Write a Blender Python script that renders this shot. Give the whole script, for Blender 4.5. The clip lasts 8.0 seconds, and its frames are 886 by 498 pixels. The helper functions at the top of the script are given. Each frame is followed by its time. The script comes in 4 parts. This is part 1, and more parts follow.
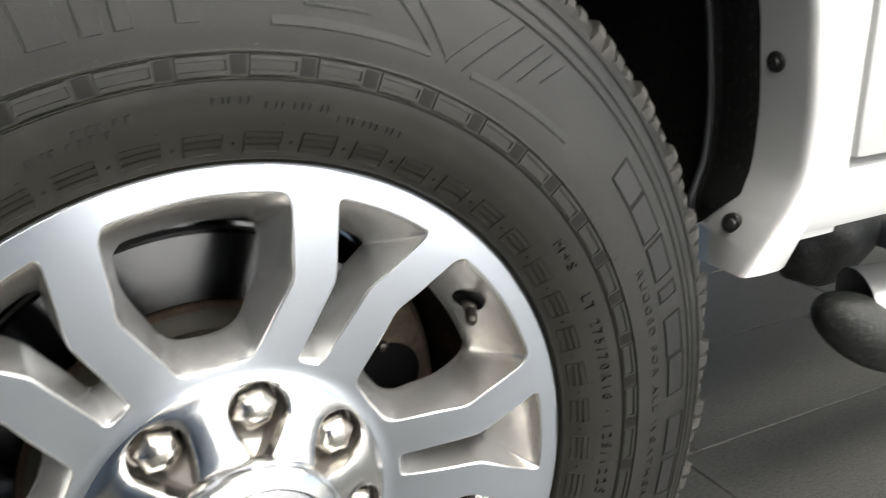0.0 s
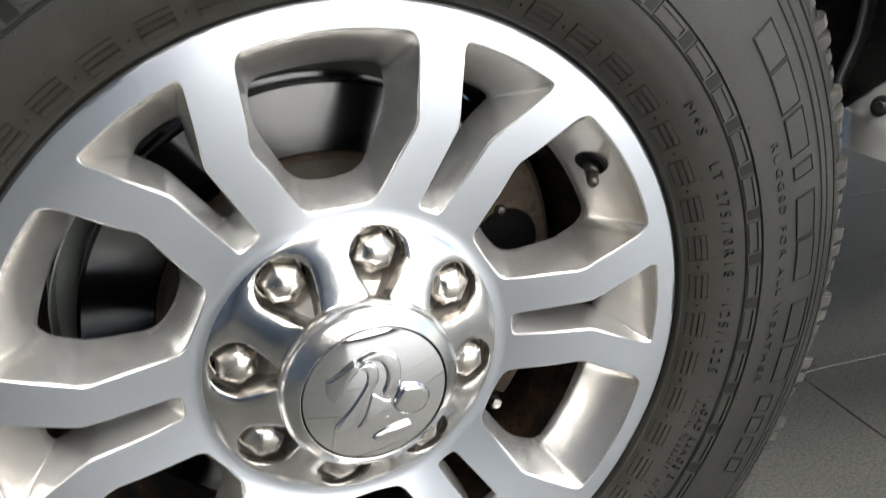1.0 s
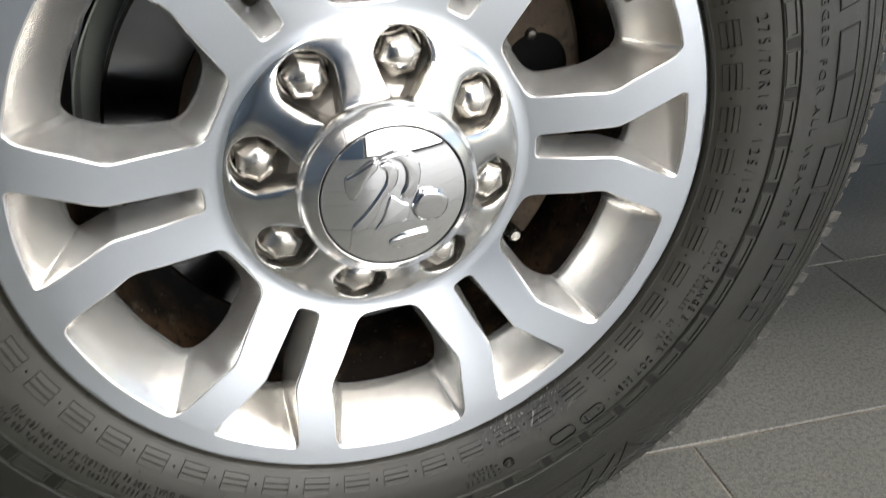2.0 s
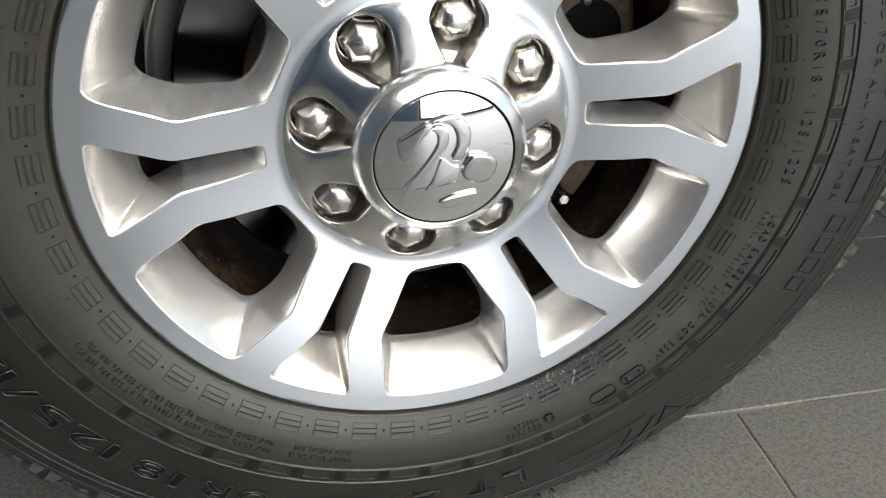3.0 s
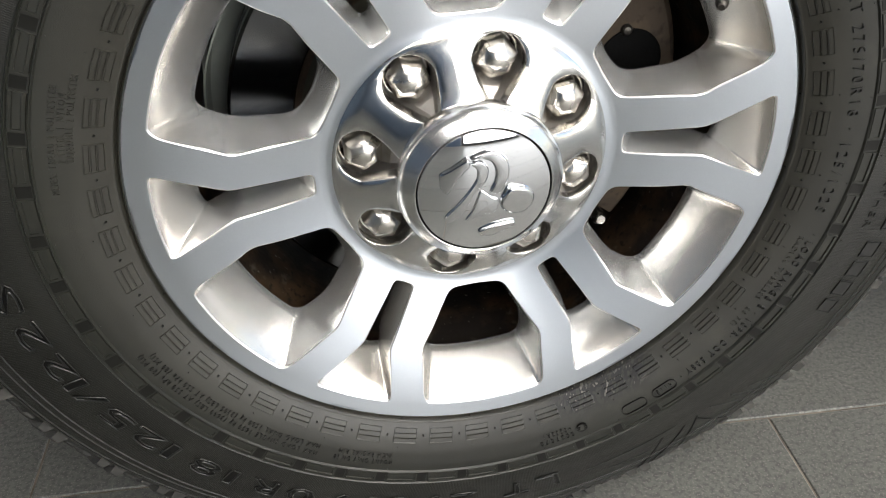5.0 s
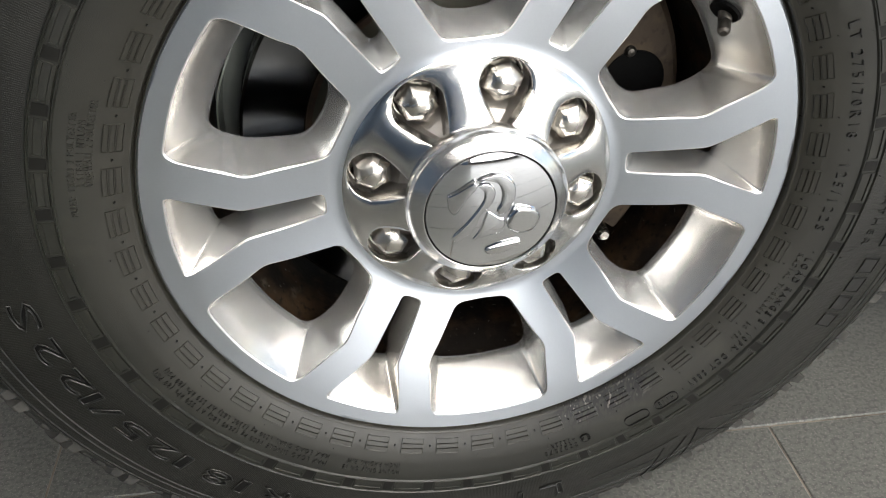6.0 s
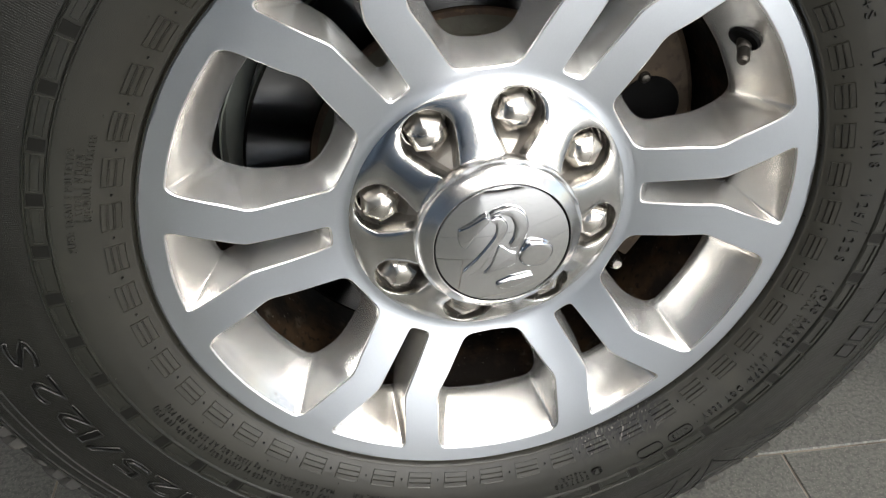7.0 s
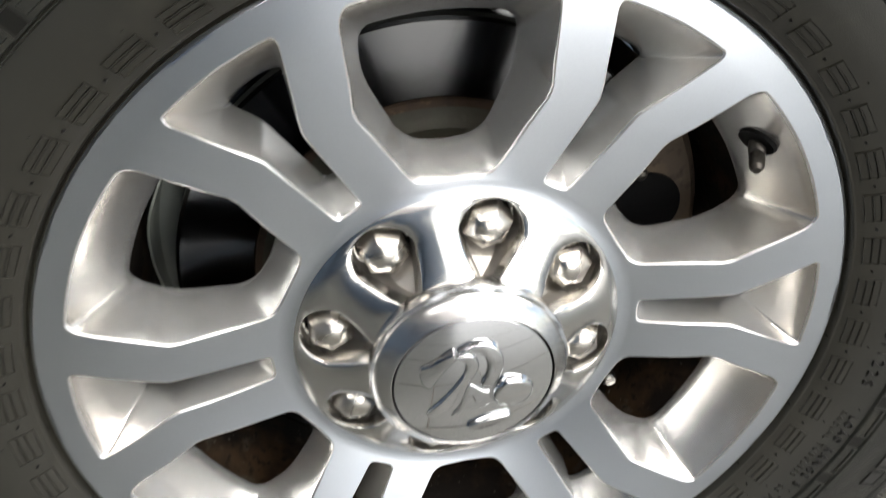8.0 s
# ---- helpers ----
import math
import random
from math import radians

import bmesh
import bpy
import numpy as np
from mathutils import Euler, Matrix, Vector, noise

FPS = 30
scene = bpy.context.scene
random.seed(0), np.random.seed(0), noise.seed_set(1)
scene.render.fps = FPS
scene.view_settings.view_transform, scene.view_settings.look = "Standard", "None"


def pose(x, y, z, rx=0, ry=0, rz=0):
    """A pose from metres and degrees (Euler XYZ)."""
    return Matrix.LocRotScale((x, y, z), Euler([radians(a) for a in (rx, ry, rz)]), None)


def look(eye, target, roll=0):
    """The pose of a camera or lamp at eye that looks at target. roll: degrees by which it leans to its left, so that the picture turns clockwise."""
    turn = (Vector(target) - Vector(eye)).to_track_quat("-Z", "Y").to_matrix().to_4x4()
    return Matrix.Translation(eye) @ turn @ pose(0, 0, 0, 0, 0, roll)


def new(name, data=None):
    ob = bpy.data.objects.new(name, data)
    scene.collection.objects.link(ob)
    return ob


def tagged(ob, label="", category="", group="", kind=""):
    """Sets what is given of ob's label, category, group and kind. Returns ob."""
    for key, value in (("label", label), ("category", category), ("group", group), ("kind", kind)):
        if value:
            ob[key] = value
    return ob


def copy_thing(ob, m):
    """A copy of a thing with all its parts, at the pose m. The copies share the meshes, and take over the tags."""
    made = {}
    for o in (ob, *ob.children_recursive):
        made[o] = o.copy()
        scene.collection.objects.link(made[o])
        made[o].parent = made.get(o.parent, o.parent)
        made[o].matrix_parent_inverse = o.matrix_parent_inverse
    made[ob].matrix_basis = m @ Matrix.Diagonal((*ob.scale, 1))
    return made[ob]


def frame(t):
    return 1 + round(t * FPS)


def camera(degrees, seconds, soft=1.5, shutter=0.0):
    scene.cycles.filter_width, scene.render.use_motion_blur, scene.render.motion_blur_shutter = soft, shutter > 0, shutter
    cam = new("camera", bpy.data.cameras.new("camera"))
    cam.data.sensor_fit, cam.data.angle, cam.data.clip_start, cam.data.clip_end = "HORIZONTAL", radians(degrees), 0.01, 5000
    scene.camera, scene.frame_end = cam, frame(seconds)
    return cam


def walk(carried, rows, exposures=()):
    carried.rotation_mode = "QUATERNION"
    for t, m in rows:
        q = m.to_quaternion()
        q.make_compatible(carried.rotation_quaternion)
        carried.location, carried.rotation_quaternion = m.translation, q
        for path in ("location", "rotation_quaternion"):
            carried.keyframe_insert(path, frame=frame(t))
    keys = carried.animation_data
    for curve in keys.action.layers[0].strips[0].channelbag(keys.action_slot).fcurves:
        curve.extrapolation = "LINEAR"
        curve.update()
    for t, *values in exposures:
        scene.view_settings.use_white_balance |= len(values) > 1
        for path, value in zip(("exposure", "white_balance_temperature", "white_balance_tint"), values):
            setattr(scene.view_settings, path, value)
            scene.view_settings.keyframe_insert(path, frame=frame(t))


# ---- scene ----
cam = camera(56.7, 8.0, soft=1.0, shutter=0.4)
# seconds, place in metres, turn in degrees
ROWS = [
    (0.0, -0.1099, -0.4451, 0.7531, 71.40, 0.71, -30.00),
    (0.5, -0.1180, -0.4552, 0.7369, 68.78, 0.92, -23.98),
    (1.0, -0.1194, -0.4595, 0.7100, 66.18, 0.74, -21.26),
    (1.5, -0.1187, -0.4694, 0.6746, 63.14, -0.32, -19.65),
    (2.0, -0.1245, -0.4863, 0.6440, 60.26, -1.12, -18.20),
    (2.2, -0.1299, -0.4910, 0.6392, 59.22, -1.62, -17.69),
    (3.3, -0.1199, -0.5077, 0.6713, 56.82, -0.17, -12.58),
    (3.5, -0.1188, -0.5038, 0.6810, 56.51, -0.11, -12.28),
    (4.0, -0.1128, -0.4982, 0.6971, 55.65, 0.13, -11.40),
    (4.5, -0.1147, -0.5052, 0.6998, 55.16, 0.27, -10.71),
    (6.0, -0.1221, -0.5100, 0.7318, 54.59, 0.26, -10.20),
    (6.5, -0.1212, -0.4981, 0.7322, 54.54, 0.30, -10.05),
    (7.0, -0.1240, -0.4822, 0.7377, 54.98, 0.27, -10.17),
    (7.5, -0.1118, -0.4463, 0.7370, 55.84, 0.31, -10.15),
    (8.0, -0.0827, -0.3764, 0.7442, 56.47, 0.12, -10.30),
]
walk(cam, [(t, pose(x, y, z, rx, ry, rz)) for t, x, y, z, rx, ry, rz in ROWS], [(0.0, 0.50), (1.0, 0.50), (2.0, 0.48), (4.5, 0.45), (7.0, 0.42), (8.0, 0.36)])

# ---- world and light ----
world = bpy.data.worlds.new("sky")
scene.world = world
world.use_nodes = True
wt = world.node_tree
sky = wt.nodes.new("ShaderNodeTexSky")
sky.sky_type, sky.sun_disc = "NISHITA", False
sky.sun_elevation, sky.sun_rotation = radians(55), radians(102)
wt.nodes["Background"].inputs["Strength"].default_value = 0.15
wt.links.new(sky.outputs["Color"], wt.nodes["Background"].inputs["Color"])
sun = new("sun", bpy.data.lights.new("sun", "SUN"))
sun.data.energy, sun.data.angle, sun.data.color = 5.0, radians(0.6), (1.0, 0.95, 0.88)
sun.matrix_world = look((9, -2, 13), (0, 0, 0))

# Added area lamp in the wide opening, boosting the daylight on the wheel.
day_fill = new("window_fill_lamp", bpy.data.lights.new("window_fill_lamp", "AREA"))
day_fill.data.shape, day_fill.data.size, day_fill.data.size_y = "RECTANGLE", 5.0, 2.6
day_fill.data.energy, day_fill.data.color = 150.0, (1.0, 0.95, 0.885)
day_fill.matrix_world = pose(2.64, -3.62, 1.38, 90, 0, 0)

HUB = 0.4077          # height of the wheel's axis
TURN = -2.63          # degrees the rim pattern stands turned


# ---- materials ----
def material(name, base, rough=0.5, metal=0.0, spots=(), grain=0.0, grain_size=300.0, bump=0.0, bump_size=400.0, rough_var=0.0, coat=0.0, spec=0.5, brushed=0.0):
    """Principled material. spots: (colour, noise scale, low, high) laid over the base one after the other."""
    m = bpy.data.materials.new(name)
    m.use_nodes = True
    n, ln = m.node_tree.nodes, m.node_tree.links
    b = n["Principled BSDF"]
    b.inputs["Roughness"].default_value, b.inputs["Metallic"].default_value = rough, metal
    b.inputs["Coat Weight"].default_value = coat
    b.inputs["Coat Roughness"].default_value = 0.06
    b.inputs["Specular IOR Level"].default_value = spec
    if brushed:
        b.inputs["Anisotropic"].default_value, b.inputs["Anisotropic Rotation"].default_value = brushed, 0.25
        q = n.new("ShaderNodeTangent")
        q.direction_type, q.axis = "RADIAL", "Y"
        ln.new(q.outputs["Tangent"], b.inputs["Tangent"])
    tex = n.new("ShaderNodeTexCoord")
    at = tex.outputs["Object"]

    def noise_at(scale, detail=4.0):
        q = n.new("ShaderNodeTexNoise")
        q.inputs["Scale"].default_value, q.inputs["Detail"].default_value = scale, detail
        ln.new(at, q.inputs["Vector"])
        return q.outputs["Fac"]

    def blend(fac, a, c):
        q = n.new("ShaderNodeMix")
        q.data_type = "RGBA"
        ln.new(fac, q.inputs["Factor"])
        for socket, value in ((q.inputs[6], a), (q.inputs[7], c)):
            if hasattr(value, "is_output"):
                ln.new(value, socket)
            else:
                socket.default_value = (*value, 1)
        return q.outputs[2]

    def ranged(value, low, high, to_low=0.0, to_high=1.0):
        q = n.new("ShaderNodeMapRange")
        ln.new(value, q.inputs["Value"])
        for k, v in zip(("From Min", "From Max", "To Min", "To Max"), (low, high, to_low, to_high)):
            q.inputs[k].default_value = v
        return q.outputs["Result"]

    colour = None
    if grain:
        colour = blend(noise_at(grain_size), tuple(v * (1 - grain) for v in base), tuple(min(1, v * (1 + grain)) for v in base))
    for tint, scale, low, high in spots:
        colour = blend(ranged(noise_at(scale, 6.0), low, high), colour if colour else base, tint)
    if colour:
        ln.new(colour, b.inputs["Base Color"])
    else:
        b.inputs["Base Color"].default_value = (*base, 1)
    if rough_var:
        ln.new(ranged(noise_at(45.0, 5.0), 0.3, 0.7, rough - rough_var, rough + rough_var), b.inputs["Roughness"])
    if bump:
        q = n.new("ShaderNodeBump")
        q.inputs["Strength"].default_value, q.inputs["Distance"].default_value = bump, 0.001
        ln.new(noise_at(bump_size, 5.0), q.inputs["Height"])
        ln.new(q.outputs["Normal"], b.inputs["Normal"])
    return m


def glow(name, colour, strength):
    m = bpy.data.materials.new(name)
    m.use_nodes = True
    b = m.node_tree.nodes["Principled BSDF"]
    b.inputs["Base Color"].default_value = (*colour, 1)
    b.inputs["Emission Color"].default_value = (*colour, 1)
    b.inputs["Emission Strength"].default_value = strength
    return m


MACHINED = material("machined aluminium", (0.715, 0.765, 0.835), 0.30, 1.0, grain=0.03, grain_size=700, brushed=0.85)
POLISHED = material("silver pocket finish", (0.70, 0.705, 0.70), 0.26, 0.80, spots=(((0.62, 0.595, 0.55), 9, 0.50, 0.80), ((0.34, 0.29, 0.23), 190, 0.71, 0.75)), coat=0.3)
EDGE = material("bright machined edge", (0.86, 0.86, 0.86), 0.34, 1.0, grain=0.02, grain_size=400)
NUT_POCKET = material("darker satin pocket metal", (0.40, 0.385, 0.36), 0.42, 0.9, spots=(((0.30, 0.27, 0.23), 90, 0.5, 0.75),), bump=0.2, bump_size=500)
HUB_METAL = material("polished hub metal", (0.68, 0.68, 0.67), 0.21, 1.0, spots=(((0.67, 0.65, 0.61), 24, 0.5, 0.8),), brushed=0.5)
CAP_METAL = material("satin cap metal", (0.72, 0.72, 0.715), 0.24, 1.0, rough_var=0.03)
CHROME = material("chrome", (0.68, 0.69, 0.705), 0.03, 1.0)
NUT_METAL = material("nut steel", (0.66, 0.63, 0.585), 0.26, 1.0, spots=(((0.42, 0.37, 0.31), 120, 0.55, 0.8),), bump=0.06, bump_size=500, rough_var=0.05)
RUBBER = material("tyre rubber", (0.0098, 0.0101, 0.0077), 0.36, 0.0, spots=(((0.0165, 0.0172, 0.0134), 9, 0.4, 0.75), ((0.027, 0.0262, 0.020), 40, 0.58, 0.8)), bump=0.25, bump_size=1500, rough_var=0.05, spec=0.55)
def dirt_ring(m, tint, r0, r1, strength):
    """Brown brake dust, thickest at radius r0 and gone at r1, broken up by noise."""
    n, ln = m.node_tree.nodes, m.node_tree.links
    b = n["Principled BSDF"]
    tex, split, size = n.new("ShaderNodeTexCoord"), n.new("ShaderNodeVectorMath"), n.new("ShaderNodeVectorMath")
    split.operation, size.operation = "MULTIPLY", "LENGTH"
    split.inputs[1].default_value = (1, 0, 1)
    ln.new(tex.outputs["Object"], split.inputs[0])
    ln.new(split.outputs["Vector"], size.inputs[0])
    band, cloud, both, mix = n.new("ShaderNodeMapRange"), n.new("ShaderNodeTexNoise"), n.new("ShaderNodeMath"), n.new("ShaderNodeMix")
    for key, v in zip(("From Min", "From Max", "To Min", "To Max"), (r1, r0, 0.0, strength)):
        band.inputs[key].default_value = v
    ln.new(size.outputs["Value"], band.inputs["Value"])
    cloud.inputs["Scale"].default_value = 8.0
    ln.new(tex.outputs["Object"], cloud.inputs["Vector"])
    both.operation = "MULTIPLY"
    ln.new(band.outputs["Result"], both.inputs[0])
    ln.new(cloud.outputs["Fac"], both.inputs[1])
    mix.data_type = "RGBA"
    old = b.inputs["Base Color"].links[0].from_socket
    ln.new(old, mix.inputs[6])
    mix.inputs[7].default_value = (*tint, 1)
    ln.new(both.outputs["Value"], mix.inputs["Factor"])
    ln.new(mix.outputs[2], b.inputs["Base Color"])


dirt_ring(RUBBER, (0.037, 0.033, 0.025), 0.245, 0.300, 0.8)
dirt_ring(POLISHED, (0.42, 0.33, 0.24), 0.228, 0.204, 0.7)


def scuffs(m, places):
    """Dark and pale scrapes on the rubber round a few places."""
    n, ln = m.node_tree.nodes, m.node_tree.links
    b = n["Principled BSDF"]
    at = n.new("ShaderNodeNewGeometry").outputs["Position"]
    for place, size, tint, low in places:
        far, near, streak, squash, hit, both, mix = (n.new(k) for k in ("ShaderNodeVectorMath", "ShaderNodeMapRange", "ShaderNodeTexNoise", "ShaderNodeMapping", "ShaderNodeMapRange", "ShaderNodeMath", "ShaderNodeMix"))
        far.operation, both.operation, mix.data_type = "DISTANCE", "MULTIPLY", "RGBA"
        far.inputs[1].default_value = place
        ln.new(at, far.inputs[0])
        ln.new(far.outputs["Value"], near.inputs["Value"])
        for key, v in zip(("From Min", "From Max", "To Min", "To Max"), (size, size * 0.4, 0.0, 1.0)):
            near.inputs[key].default_value = v
        squash.inputs["Rotation"].default_value = (0, radians(-28), 0)
        squash.inputs["Scale"].default_value = (1.0, 1.0, 0.3)
        ln.new(at, squash.inputs["Vector"])
        ln.new(squash.outputs["Vector"], streak.inputs["Vector"])
        streak.inputs["Scale"].default_value = 260.0
        ln.new(streak.outputs["Fac"], hit.inputs["Value"])
        hit.inputs["From Min"].default_value, hit.inputs["From Max"].default_value = low, low + 0.04
        ln.new(near.outputs["Result"], both.inputs[0])
        ln.new(hit.outputs["Result"], both.inputs[1])
        ln.new(b.inputs["Base Color"].links[0].from_socket, mix.inputs[6])
        mix.inputs[7].default_value = (*tint, 1)
        ln.new(both.outputs["Value"], mix.inputs["Factor"])
        ln.new(mix.outputs[2], b.inputs["Base Color"])


for deg in (146.0, 152.5, 159.0):
    spot = (0.2535 * math.sin(radians(deg)), -0.006, HUB + 0.2535 * math.cos(radians(deg)))
    scuffs(RUBBER, ((spot, 0.027, (0.003, 0.003, 0.003), 0.43), (spot, 0.020, (0.15, 0.14, 0.125), 0.605)))
# Base a little under RUBBER's, as shade on the outward-turned sidewall.
RUBBER_OUTER = material("fine-lined outer sidewall rubber, darkened for shade", (0.0090, 0.0091, 0.0076), 0.33, 0.0, spots=(((0.0145, 0.0146, 0.0120), 12, 0.4, 0.75), ((0.028, 0.026, 0.022), 600, 0.6, 0.75)), bump=0.35, bump_size=1800, rough_var=0.05, spec=0.45)


def fine_lines(m, count, strength):
    """Fine moulded lines running outward on the sidewall."""
    n, ln = m.node_tree.nodes, m.node_tree.links
    tex, turned, sweep, many, wave, relief = (n.new(k) for k in ("ShaderNodeTexCoord", "ShaderNodeMapping", "ShaderNodeTexGradient", "ShaderNodeMath", "ShaderNodeMath", "ShaderNodeBump"))
    turned.inputs["Rotation"].default_value = (radians(90), 0, 0)
    sweep.gradient_type = "RADIAL"
    many.operation, wave.operation = "MULTIPLY", "SINE"
    many.inputs[1].default_value = count * 2 * math.pi
    relief.inputs["Strength"].default_value, relief.inputs["Distance"].default_value = strength, 0.0004
    ln.new(tex.outputs["Object"], turned.inputs["Vector"])
    ln.new(turned.outputs["Vector"], sweep.inputs["Vector"])
    ln.new(sweep.outputs["Fac"], many.inputs[0])
    ln.new(many.outputs["Value"], wave.inputs[0])
    ln.new(wave.outputs["Value"], relief.inputs["Height"])
    b = n["Principled BSDF"]
    ln.new(b.inputs["Normal"].links[0].from_socket, relief.inputs["Normal"])
    ln.new(relief.outputs["Normal"], b.inputs["Normal"])


fine_lines(RUBBER_OUTER, 1400, 0.2)
# Lighter than RUBBER, so highlights on raised edges are partly in the colour.
RUBBER_MARK = material("raised rubber with edge light in colour", (0.0145, 0.0150, 0.0138), 0.36, 0.0, spots=(((0.028, 0.0285, 0.026), 30, 0.45, 0.75),), bump=0.08, bump_size=1200, spec=0.6)
# Near-black for lettering, and for strips that paint the shade of grooves.
RUBBER_DARK = material("dark lettering and groove-shade rubber", (0.004, 0.004, 0.004), 0.30, 0.0, bump=0.08, bump_size=1400, spec=0.22)
# Ring gaps: the dark surroundings they mirror are put into the base colour.
GAP_RUBBER = material("smooth rubber with dark reflection in colour", (0.0075, 0.0075, 0.0066), 0.32, 0.0, grain=0.2, grain_size=200, spec=0.28)
BRAND = material("shaded lettering rubber", (0.012, 0.012, 0.0115), 0.42, 0.0, bump=0.1, bump_size=1400, spec=0.5)
TREAD = material("tread rubber", (0.045, 0.044, 0.041), 0.75, 0.0, spots=(((0.10, 0.095, 0.085), 60, 0.5, 0.75),), bump=0.3, bump_size=700, spec=0.3)
# Near-black base puts the shade inside the rim into the colour; spots are dust.
BARREL = material("dusty barrel metal with shade", (0.010, 0.008, 0.0065), 0.75, 0.1, spots=(((0.036, 0.022, 0.012), 25, 0.45, 0.65), ((0.05, 0.043, 0.032), 60, 0.60, 0.74), ((0.010, 0.008, 0.006), 160, 0.55, 0.7), ((0.16, 0.15, 0.13), 220, 0.68, 0.76)), bump=0.5, bump_size=200, spec=0.1)
ROTOR = material("brake rotor steel", (0.155, 0.157, 0.16), 0.20, 1.0, grain=0.1, grain_size=60, bump=0.03, bump_size=300, brushed=0.92)
RUST = material("rusty cast iron", (0.055, 0.034, 0.019), 0.8, 0.1, spots=(((0.022, 0.015, 0.011), 60, 0.45, 0.7), ((0.13, 0.082, 0.044), 200, 0.6, 0.8)), bump=0.6, bump_size=300)
CALIPER = material("dusty brown caliper", (0.060, 0.046, 0.034), 0.8, 0.0, spots=(((0.095, 0.070, 0.046), 35, 0.5, 0.7), ((0.030, 0.023, 0.017), 120, 0.55, 0.75)), bump=0.5, bump_size=250, spec=0.2)
HAT = material("dull grey cast iron", (0.050, 0.050, 0.036), 0.6, 0.3, spots=(((0.045, 0.038, 0.028), 50, 0.45, 0.7),), bump=0.3, bump_size=300)
# Pale base carries the brightness of the lit strip beside the rotor.
SHIELD = material("grey shield steel, pale as lit barrel", (0.20, 0.215, 0.195), 0.6, 0.1, grain=0.15, grain_size=60)
VALVE = material("dull valve metal", (0.075, 0.07, 0.063), 0.4, 0.9, spots=(((0.05, 0.045, 0.04), 300, 0.5, 0.7),))
# Black for the chassis, and for sheets that stand in for shade in recesses.
BLACK = material("black iron and recess shade", (0.004, 0.004, 0.004), 0.7, 0.0, bump=0.3, bump_size=250, spec=0.08)
PAINT = material("white car paint", (0.64, 0.645, 0.64), 0.28, 0.0, coat=1.0, grain=0.015, grain_size=40)
LINER = material("black fender liner", (0.010, 0.011, 0.010), 0.85, 0.0, spots=(((0.03, 0.035, 0.028), 140, 0.55, 0.75),), bump=0.8, bump_size=260, spec=0.25)
PLASTIC = material("black clip plastic", (0.02, 0.02, 0.02), 0.45, 0.0, bump=0.1)
TRIM = material("glossy grey-black trim", (0.05, 0.052, 0.055), 0.3, 0.0, grain=0.1, grain_size=60)
TEXTURED = material("textured black plastic", (0.014, 0.016, 0.014), 0.55, 0.0, spots=(((0.034, 0.038, 0.034), 150, 0.54, 0.66),), bump=0.9, bump_size=220)
GREY_STEEL = material("grey coated steel", (0.16, 0.17, 0.19), 0.5, 0.4, grain=0.2, grain_size=80)
STEP_METAL = material("bright step tube", (0.55, 0.56, 0.57), 0.35, 0.7)
TILE = material("grey porcelain tile", (0.119, 0.121, 0.110), 0.34, 0.0, spots=(((0.133, 0.135, 0.123), 16, 0.4, 0.7), ((0.080, 0.081, 0.077), 190, 0.45, 0.60), ((0.20, 0.192, 0.175), 430, 0.56, 0.66)), bump=0.08, bump_size=700, rough_var=0.02)
GROUT = material("beige grout", (0.24, 0.21, 0.17), 0.9, 0.0, spots=(((0.12, 0.10, 0.085), 18, 0.45, 0.65),), bump=0.4, bump_size=500)
# Tone of added walls out of view; gives the rim's left dark, bluish reflections.
DARK_WALL = material("dark blue-grey of unseen walls", (0.065, 0.10, 0.155), 0.7, 0.0, grain=0.05, grain_size=6)
WALL = material("warm grey wall paint", (0.50, 0.485, 0.45), 0.8, 0.0, grain=0.03, grain_size=6)
# Ceiling is out of view; its tone cools and darkens what the metal reflects.
CEILING = material("pale blue-grey of unseen ceiling", (0.42, 0.44, 0.465), 0.85, 0.0, grain=0.03, grain_size=5)
FRAME_DARK = material("dark window frame", (0.03, 0.03, 0.032), 0.4, 0.0, grain=0.1, grain_size=30)
PANEL = glow("lamp panel", (1.0, 0.955, 0.90), 10.1)


# ---- mesh helpers ----
def finish(bm, name, mats, parent=None, label="", sharp=35.0, smooth=True):
    me = bpy.data.meshes.new(name)
    bmesh.ops.recalc_face_normals(bm, faces=bm.faces)
    bm.to_mesh(me)
    bm.free()
    for m in mats if isinstance(mats, (list, tuple)) else (mats,):
        me.materials.append(m)
    if smooth:
        me.polygons.foreach_set("use_smooth", [True] * len(me.polygons))
        me.set_sharp_from_angle(angle=radians(sharp))
    ob = new(name, me)
    if parent:
        ob.parent = parent
    if label:
        tagged(ob, label)
    return ob


def part(name, bm, mats, parent, label="", sharp=35.0, smooth=True):
    return finish(bm, name, mats, parent, label, sharp, smooth)


def lathe(bm, profile, steps=96, a0=0.0, a1=360.0, centre=(0, 0, 0), mat=0):
    """Sweeps (radius, y) points round the y axis; angles run clockwise from the top as seen from -y."""
    closed = abs(a1 - a0) >= 359.999
    count = steps if closed else steps + 1
    rings = []
    for i in range(count):
        a = radians(a0 + (a1 - a0) * i / steps)
        rings.append([bm.verts.new((centre[0] + r * math.sin(a), centre[1] + y, centre[2] + r * math.cos(a))) for r, y in profile])
    for i in range(count if closed else count - 1):
        p, q = rings[i], rings[(i + 1) % count]
        for j in range(len(profile) - 1):
            bm.faces.new((p[j], p[j + 1], q[j + 1], q[j])).material_index = mat
    return rings


def grid_faces(bm, rows, mat=0, wrap=False):
    for p, q in zip(rows, rows[1:]):
        k = len(p)
        for j in range(k if wrap else k - 1):
            f = bm.faces.new((p[j], p[(j + 1) % k], q[(j + 1) % k], q[j]))
            f.material_index = mat


